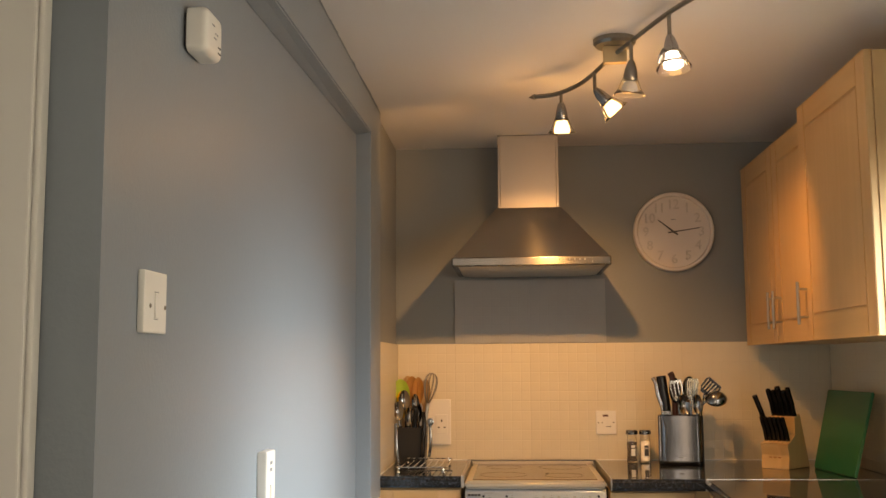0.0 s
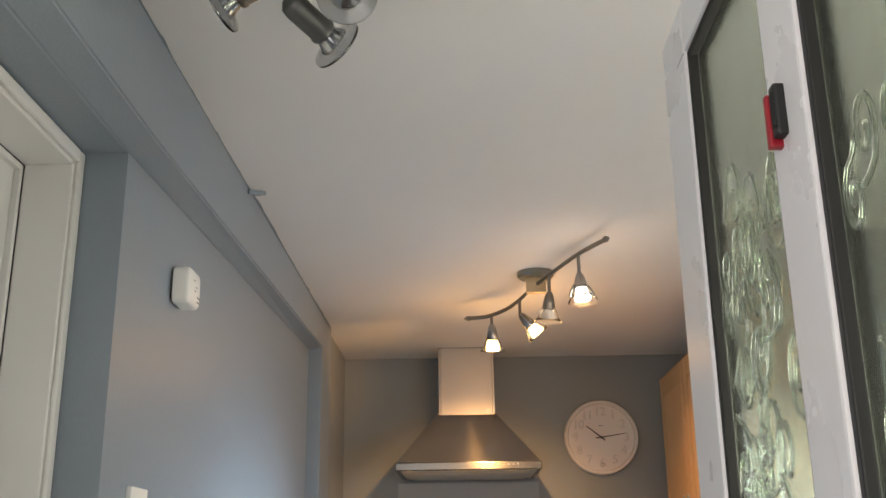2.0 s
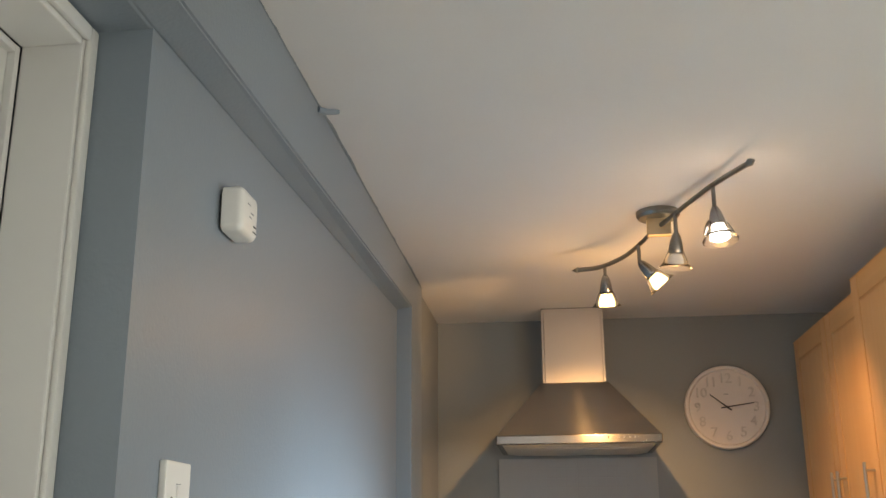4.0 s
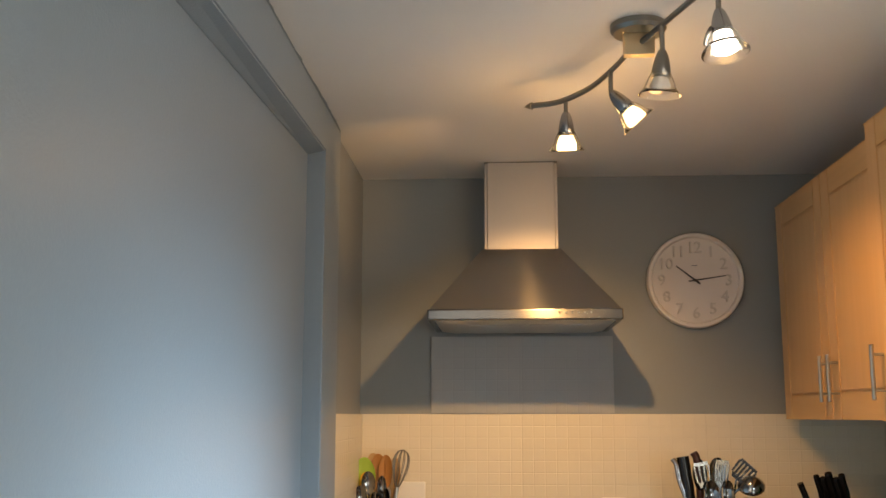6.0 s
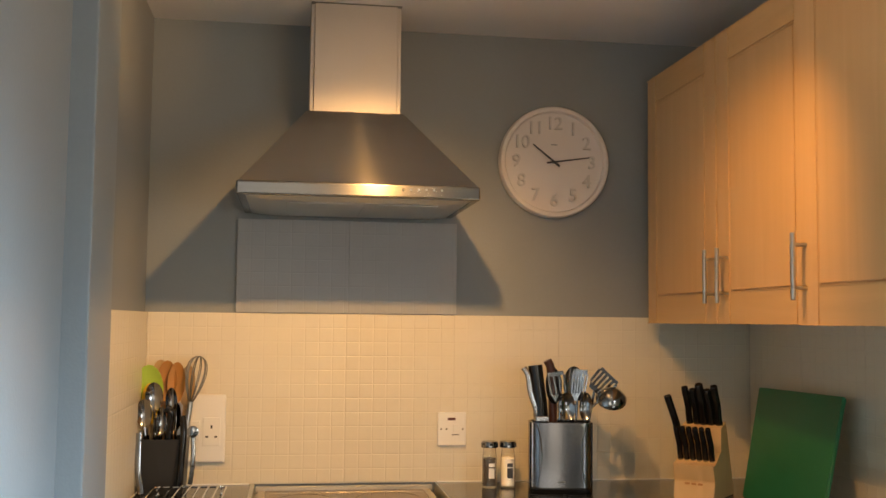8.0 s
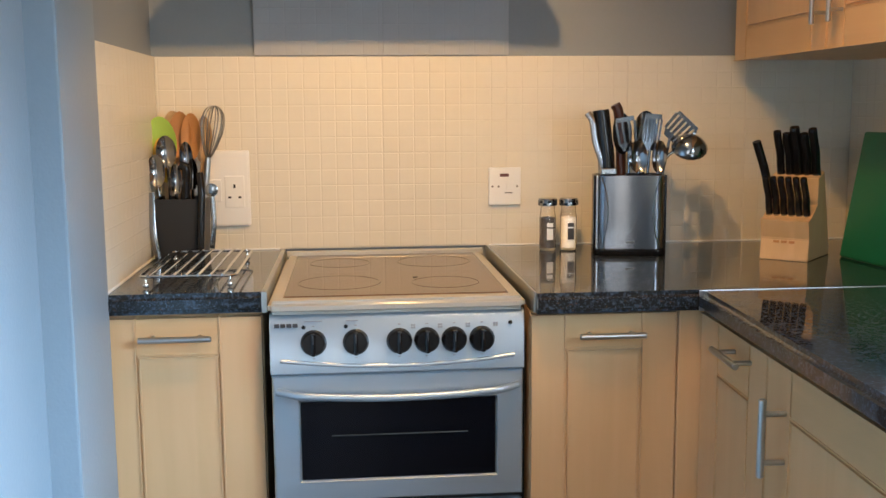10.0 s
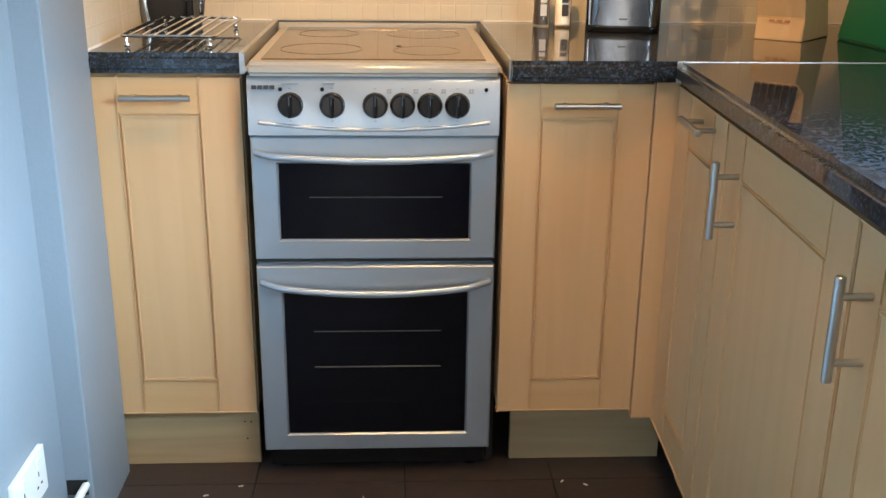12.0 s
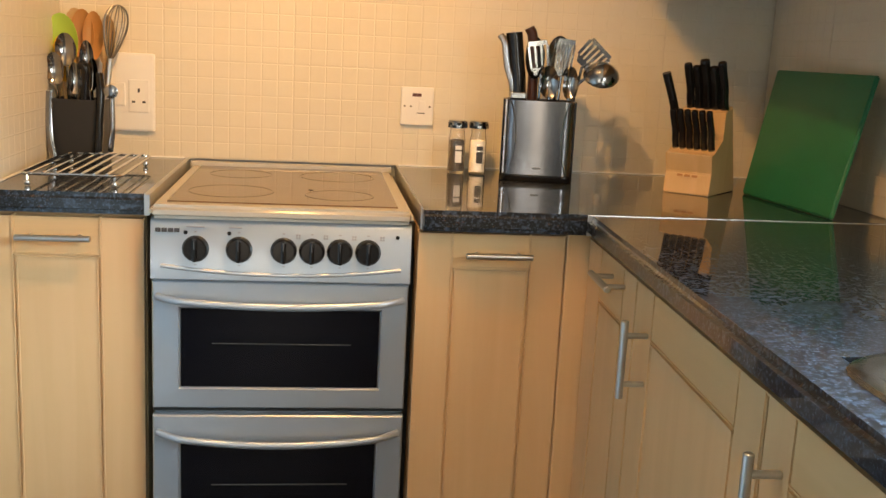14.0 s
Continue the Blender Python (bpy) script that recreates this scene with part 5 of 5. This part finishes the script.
def shaker(x, filling, label):
    ob = thing("spice_jar", (x, -0.115, WT), label, "jar", "pair of jars")
    m = Matrix.Translation((x, -0.115, WT)) @ Matrix.Diagonal((1, 1, 1.08, 1))
    part("glass", turned(bmesh.new(), [(0, 0), (0.019, 0), (0.021, 0.004), (0.021, 0.078), (0.018, 0.092), (0.018, 0.104), (0.0165, 0.104), (0.0165, 0.092), (0.0195, 0.078), (0.0195, 0.006), (0, 0.005)], m, 24), M_GLASS, ob, "", True).visible_shadow = False
    part("filling", turned(bmesh.new(), [(0, 0.0055), (0.0188, 0.0065), (0.0188, 0.076), (0, 0.080)], m, 20), filling, ob)
    lid = part("lid", turned(bmesh.new(), [(0.0168, 0.1045), (0.0225, 0.1045), (0.0228, 0.119), (0.0215, 0.121), (0, 0.121)], m, 24), M_CHROME_D, ob, "chequered metal lid", True)
    for k in range(12):
        a = 2 * math.pi * k / 12
        p = Vector((x + 0.0226 * math.cos(a), -0.115 + 0.0226 * math.sin(a), WT + 0.1165 + 0.0065 * (k % 2)))
        bm = cuboid(bmesh.new(), -0.0045, 0.0045, -0.0012, 0.0012, -0.003, 0.003)
        bmesh.ops.transform(bm, matrix=Matrix.Translation(p) @ Matrix.Rotation(a + math.pi / 2, 4, "Z"), verts=bm.verts)
        part("check", bm, M_BLACK, lid)
    for dz, h in ((0.028, 0.028), (0.060, 0.010)):
        part("label_bar", cuboid(bmesh.new(), x - 0.006, x + 0.010, -0.1370, -0.1355, WT + dz, WT + dz + h, 0.0004), M_INK if filling is M_SALT else M_PLASTIC, ob)


def steel_holder():
    cx, cy, a = 0.841, -0.190, radians(-10)
    ob = thing("utensil_holder", (cx, cy, WT), "brushed steel utensil holder with black base and edges", "utensil holder")
    rot = Matrix.Translation((cx, cy, WT)) @ Matrix.Rotation(a, 4, "Z")

    def ring(w, d, z, n=5, r=0.024):
        pts = []
        for sx, sy, a0 in ((1, 1, 0), (-1, 1, 90), (-1, -1, 180), (1, -1, 270)):
            for k in range(n + 1):
                t = radians(a0 + 90 * k / n)
                pts.append(rot @ Vector((sx * (w - r) + r * math.cos(t), sy * (d - r) + r * math.sin(t), z)))
        return pts

    def shell(rows, cap):
        bm = bmesh.new()
        vs = [[bm.verts.new(p) for p in ring(*row)] for row in rows]
        for p, q in zip(vs, vs[1:]):
            for i in range(len(p)):
                j = (i + 1) % len(p)
                bm.faces.new((p[i], p[j], q[j], q[i]))
        if cap:
            bm.faces.new(vs[0][::-1])
            bm.faces.new(vs[-1])
        return bm
    part("base", shell([(0.086, 0.050, 0.0), (0.088, 0.052, 0.003), (0.088, 0.052, 0.014), (0.085, 0.049, 0.0155)], True), M_BLACK, ob, "black plastic base", True)
    part("body", shell([(0.084, 0.048, 0.016), (0.084, 0.048, 0.192), (0.082, 0.046, 0.194), (0.080, 0.044, 0.192), (0.080, 0.044, 0.02)], True), M_HOLDER, ob, "", True)
    for sx in (-1, 1):
        bm = cuboid(bmesh.new(), sx * 0.0835, sx * 0.0875, -0.030, 0.030, 0.015, 0.193, 0.0015)
        bmesh.ops.transform(bm, matrix=rot, verts=bm.verts)
        part("edge_strip", bm, M_BLACK, ob, "black edge strip")
    for sx in (-1, 1):
        bm = tube(bmesh.new(), [(sx * (0.070 - 0.016 * (1 - (2 * s - 1) ** 2)), -0.0484, 0.020 + 0.170 * s) for s in [k / 14 for k in range(15)]], 0.0016, 6)
        bmesh.ops.transform(bm, matrix=rot, verts=bm.verts)
        part("pressed_line", bm, M_CHROME_D, ob, "", True)
    bm = cuboid(bmesh.new(), -0.010, 0.010, -0.0492, -0.0480, 0.030, 0.034)
    chrome = rod(bmesh.new(), (-0.0795, -0.0445, 0.017), (-0.0795, -0.0445, 0.193), 0.0026, 10)
    bmesh.ops.transform(chrome, matrix=rot, verts=chrome.verts)
    part("chrome_strip", chrome, M_CHROME, ob, "", True)
    bmesh.ops.transform(bm, matrix=rot, verts=bm.verts)
    part("maker_bar", bm, M_PEWTER, ob)
    z = WT + 0.02

    def up(x, y, zz):
        return tuple(rot @ Vector((x, y, zz - WT)))
    k = thing("carving_knife", up(-0.05, 0, z), "large knife handle of black and steel", "knife", "utensils in the holders")
    part("grip", tube(bmesh.new(), curve_pts([up(-0.052, -0.01, z), up(-0.056, -0.012, 1.13), up(-0.064, -0.012, 1.20), up(-0.072, -0.012, 1.262)], 5), 0.0200, 10, flat=1.0), M_BLACK, k, "black grip", True)
    part("steel_edge", tube(bmesh.new(), curve_pts([up(-0.062, -0.018, 1.08), up(-0.068, -0.022, 1.135), up(-0.084, -0.022, 1.185), up(-0.092, -0.022, 1.235), up(-0.104, -0.02, 1.255)], 5), 0.0085, 8, flat=0.8), M_STEEL_D, k, "", True)
    part("bolster", cuboid(bmesh.new(), cx - 0.080, cx - 0.042, cy - 0.042, cy - 0.020, 1.108, 1.124, 0.003), M_STEEL_D, k)
    b = thing("serving_tool", up(-0.02, 0.01, z), "dark-handled serving tool standing upright", "utensil", "utensils in the holders")
    part("grip", tube(bmesh.new(), curve_pts([up(-0.02, 0.01, z), up(-0.020, 0.012, 1.16), up(-0.026, 0.012, 1.25), up(-0.036, 0.010, 1.275)], 5), 0.0125, 10), M_DARKWOOD, b, "", True)
    part("head", dish(bmesh.new(), up(-0.018, 0.0, 1.205), (1, 0, 0), (0, 0.1, 1), (0, -1, 0.1), 0.024, 0.05, 0.004), M_BLACK, b, "", True)
    turner("fish_slice", "steel slotted turner standing head up", up(0.0, -0.01, z), up(-0.004, -0.020, 1.165), up(-0.016, -0.026, 1.245), 0.046, M_CHROME_D, 3)
    spoon("serving_spoon", "steel serving spoon standing bowl up", up(0.01, -0.02, z), up(0.020, -0.030, 1.115), up(0.014, -0.034, 1.185), 0.004, 0.024, M_CHROME_D)
    spoon("serving_spoon", "large steel spoon standing bowl up", up(0.03, 0.01, z), up(0.036, 0.010, 1.165), up(0.040, 0.010, 1.256), 0.004, 0.029, M_CHROME_D)
    turner("pasta_server", "steel pasta server with prongs standing up", up(0.03, -0.01, z), up(0.046, -0.018, 1.165), up(0.054, -0.024, 1.252), 0.042, M_CHROME_D, 5)
    turner("potato_masher", "steel masher with parallel bars leaning out", up(0.05, 0.0, z), up(0.095, 0.0, 1.190), up(0.140, -0.004, 1.238), 0.066, M_CHROME_D, 5)
    spoon("serving_spoon", "small steel spoon leaning in the holder", up(0.06, -0.02, z), up(0.066, -0.028, 1.115), up(0.070, -0.030, 1.185), 0.004, 0.018, M_CHROME_D)
    l = thing("ladle", up(0.06, 0.0, z), "polished steel ladle leaning out of the holder", "utensil", "utensils in the holders")
    part("stem", tube(bmesh.new(), curve_pts([up(0.055, -0.01, z), up(0.075, -0.014, 1.12), up(0.112, -0.020, 1.172)], 4), 0.004, 8), M_CHROME_D, l, "", True)
    part("bowl", dish(bmesh.new(), up(0.139, -0.024, 1.172), (1, 0, 0.05), (0, 0.72, 0.70), (0, 0.66, -0.72), 0.044, 0.042, 0.030), M_CHROME_D, l, "", True)


def knife_block():
    fl, fr, br = Vector((1.118, -0.330, WT)), Vector((1.200, -0.405, WT)), Vector((1.318, -0.318, WT))
    u = (fr - fl)
    w = u.length
    u.normalize()
    s = Vector((-u.y, u.x, 0))
    if s.dot(br - fr) < 0:
        s = -s
    up = Vector((0, 0, 1))
    ob = thing("knife_block", tuple(fl), "pale wooden knife block full of black-handled knives", "knife block")

    def P(a, d, z):
        return fl + u * a + s * d + up * z
    prof = [(0.0, 0.0), (0.168, 0.0), (0.104, 0.205), (0.060, 0.190), (0.062, 0.125), (0.020, 0.098), (-0.004, 0.094), (0.010, 0.050)]
    bm = prism(bmesh.new(), [P(0, d, z) for d, z in prof], u * w)
    bmesh.ops.bevel(bm, geom=bm.edges[:], offset=0.002, segments=2, affect="EDGES")
    part("block", bm, M_BLOCKWOOD, ob)
    part("foot", prism(bmesh.new(), [P(0.002, 0.004, -0.0), P(w - 0.002, 0.004, 0), P(w - 0.002, 0.162, 0), P(0.002, 0.162, 0)], (0, 0, -0.0005 + 0.0045)), M_DARK, ob)
    for k in range(3):
        a = 0.030 + 0.018 * k
        part("maker_bar", prism(bmesh.new(), [P(a, 0.0055, 0.040), P(a + 0.013, 0.0055, 0.040), P(a + 0.013, 0.0072, 0.0455), P(a, 0.0072, 0.0455)], -s * 0.0012), M_SPOONWOOD, ob)
    lean = (-s * 0.42 + up).normalized()

    def knife(a, d, z, length, r, label):
        p = P(a, d, z)
        kn = thing("kitchen_knife", tuple(p), label, "knife", "knives in the block")
        q = p + lean * length
        mid = p + lean * length * 0.5 + u * 0.002
        part("grip", tube(bmesh.new(), curve_pts([p - lean * 0.006, p + lean * length * 0.2, mid, p + lean * length * 0.85, q], 4), r, 10, flat=0.8), M_BLACK, kn, "black plastic grip", True)
        part("end_cap", turned(bmesh.new(), [(0, -0.002), (r * 1.02, 0), (r * 0.9, 0.006), (0, 0.009)], along(q, q + lean), 12), M_BLACK, kn, "", True)
        part("bolster", turned(bmesh.new(), [(0, 0), (r * 1.05, 0), (r * 1.05, 0.005), (0, 0.006)], along(p - lean * 0.004, p + lean), 12), M_CHROME_D, kn, "", True)
    for k in range(6):
        knife(0.010 + 0.0175 * k, 0.030, 0.106, 0.088, 0.0078, "black-handled steak knife in the lower row of the block")
    for k, (ln, rr) in enumerate(((0.118, 0.0095), (0.112, 0.0095), (0.130, 0.0115), (0.112, 0.0100), (0.126, 0.0100))):
        knife(0.018 + 0.0205 * k, 0.080, 0.198, ln * 0.86, rr, "black-handled kitchen knife in the upper row of the block")
    sc = thing("sharpening_steel", tuple(P(0.006, 0.056, 0.15)), "black-handled sharpening steel in the block", "knife", "knives in the block")
    p = P(0.004, 0.050, 0.140)
    part("grip", tube(bmesh.new(), curve_pts([p, p + lean * 0.07 - u * 0.006, p + lean * 0.145 - u * 0.018], 5), 0.010, 10), M_BLACK, sc, "", True)


def chopping_board():
    a, b, c, d = Vector((1.313, -0.330, WT)), Vector((1.347, -0.688, WT)), Vector((1.443, -0.628, 1.204)), Vector((1.403, -0.252, 1.204))
    n = (b - a).cross(d - a).normalized()
    if n.x < 0:
        n = -n
    ob = thing("chopping_board", tuple((a + b) / 2), "green plastic chopping board leaning against the wall", "chopping board")
    bm = prism(bmesh.new(), [a, b, c, d], n * 0.011)
    bmesh.ops.bevel(bm, geom=bm.edges[:], offset=0.003, segments=3, affect="EDGES")
    low = min(v.co.z for v in bm.verts)
    bmesh.ops.translate(bm, vec=(0, 0, WT - low), verts=bm.verts)
    part("board", bm, M_GREEN, ob)


black_holder()
cooling_rack()
shaker(0.655, M_PEPPER, "small glass spice jar of dark peppercorns with chequered lid")
shaker(0.708, M_SALT, "small glass jar of white salt with chequered lid")
steel_holder()
knife_block()
chopping_board()


# ---- tiles ----
def tile_mesh(name, w, h, pitch, x_off, material, th=0.0080, deep=0.00055):
    """A pressed tile, w by h, its face divided into pillowed squares."""
    bm = bmesh.new()
    cuboid(bm, 0, w, 0, th - deep, 0, h)
    nz = round(h / pitch)
    pz = h / nz
    k = -1
    while True:
        k += 1
        x0, x1 = max(0, k * pitch - x_off), min(w, (k + 1) * pitch - x_off)
        if x0 >= w - 0.002:
            break
        if x1 - x0 < 0.004:
            continue
        for j in range(nz):
            z0, z1 = j * pz, (j + 1) * pz
            g, e = 0.0006, 0.0021
            a = [bm.verts.new(p) for p in ((x0 + g, th - deep, z0 + g), (x1 - g, th - deep, z0 + g), (x1 - g, th - deep, z1 - g), (x0 + g, th - deep, z1 - g))]
            b = [bm.verts.new(p) for p in ((x0 + e, th, z0 + e), (x1 - e, th, z0 + e), (x1 - e, th, z1 - e), (x0 + e, th, z1 - e))]
            for i in range(4):
                q = (i + 1) % 4
                bm.faces.new((a[i], a[q], b[q], b[i]))
            bm.faces.new(b)
    bmesh.ops.recalc_face_normals(bm, faces=bm.faces)
    me = bpy.data.meshes.new(name)
    bm.to_mesh(me)
    bm.free()
    me.materials.append(material)
    return me


def place_tile(me, parent, m, name="tile"):
    ob = new(name, me)
    ob.parent = parent
    ob.matrix_basis = m
    return ob


TW, TH, PITCH, TZ = 0.318, 0.2415, 0.03975, 0.9155
back = bpy.data.objects["wall_back"]
side = bpy.data.objects["wall_kitchen_side"]
far = bpy.data.objects["wall_window_side"]
face_back = Matrix.Rotation(radians(180), 4, "Z")


def lay(parent, start, along_dir, out, length, first, material=M_TILE, z_rows=(TZ, TZ + TH + 0.001), h=TH):
    """Rows of tiles on a wall, from start along a direction; first: the width of the first cut tile."""
    u, n = Vector(along_dir), Vector(out)
    done, cache = 0.0, {}
    while done < length - 0.004:
        w = min(first if done == 0 else TW, length - done)
        off = TW - w if done == 0 else 0.0
        key = round(w, 4), round(off, 4)
        if key not in cache:
            cache[key] = tile_mesh("tile", w - 0.0012, h, PITCH, off % PITCH, material)
        for z in z_rows:
            p = Vector(start) + u * (done + 0.0006)
            m = Matrix(((u.x, n.x, 0, p.x), (u.y, n.y, 0, p.y), (0, 0, 1, z), (0, 0, 0, 1)))
            place_tile(cache[key], parent, m)
        done += w


lay(back, (KX + 0.0085, -0.001, 0), (1, 0, 0), (0, -1, 0), RX - KX - 0.0175, -0.070 - KX - 0.0085)
lay(side, (KX + 0.0005, -0.622, 0), (0, 1, 0), (1, 0, 0), 0.613, 0.295)
lay(far, (RX - 0.0005, -0.010, 0), (0, -1, 0), (-1, 0, 0), 1.72, 0.318)
# grout behind the tiles
for nm, par, ext in (("grout", back, (KX, RX, -0.0076, -0.0005, TZ - 0.002, 1.4005)), ("grout", side, (KX, KX + 0.0068, -0.6225, -0.0080, TZ - 0.002, 1.4005)),
                     ("grout", far, (RX - 0.0068, RX, -1.735, -0.0080, TZ - 0.002, 1.4005))):
    block(nm, ext, M_GROUT, par, 0.0)
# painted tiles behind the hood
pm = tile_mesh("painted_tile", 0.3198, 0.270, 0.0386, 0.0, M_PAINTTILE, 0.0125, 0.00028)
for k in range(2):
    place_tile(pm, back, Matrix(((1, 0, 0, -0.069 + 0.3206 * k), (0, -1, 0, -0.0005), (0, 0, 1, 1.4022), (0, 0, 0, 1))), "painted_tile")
# bead of sealant along the top of the worktop
bm = bmesh.new()
tube(bm, [(KX + 0.010, -0.010, WT + 0.0012), (-0.02, -0.010, WT + 0.0012)], 0.003, 6)
tube(bm, [(0.52, -0.010, WT + 0.0012), (RX - 0.01, -0.010, WT + 0.0012)], 0.003, 6)
tube(bm, [(KX + 0.010, -0.62, WT + 0.0012), (KX + 0.010, -0.010, WT + 0.0012)], 0.003, 6)
setting("trim", bm, M_PLASTIC, "white sealant bead where tiles meet the worktop", "sealant")

# slate floor tiles
fl = bpy.data.objects["floor"]
bm = cuboid(bmesh.new(), 0.0015, 0.3285, 0.0015, 0.3285, -0.006, 0.0, 0.0012)
fme = bpy.data.meshes.new("floor_tile")
bmesh.ops.recalc_face_normals(bm, faces=bm.faces)
bm.to_mesh(fme)
bm.free()
fme.materials.append(M_FLOOR)
for i in range(7):
    for j in range(19):
        place_tile(fme, fl, Matrix.Translation((-0.68 + 0.33 * i, -6.30 + 0.33 * j, FZ)), "floor_tile")
# crumbs near the kickboard
for k, (x, y, a) in enumerate(((-0.12, -0.735, 0.4), (0.22, -0.755, 1.8), (0.66, -0.70, 0.9), (0.71, -0.715, 2.3), (-0.05, -0.70, 0.2))):
    c = thing("crumb", (x, y, FZ), "tiny pale crumb on the dark floor tiles", "crumb", "crumbs")
    bm = bmesh.new()
    cuboid(bm, -0.0055, 0.0055, -0.0018, 0.0018, 0, 0.002, 0.0006)
    bmesh.ops.transform(bm, matrix=Matrix.Translation((x, y, FZ)) @ Matrix.Rotation(a, 4, "Z"), verts=bm.verts)
    part("bit", bm, M_PLASTIC, c)
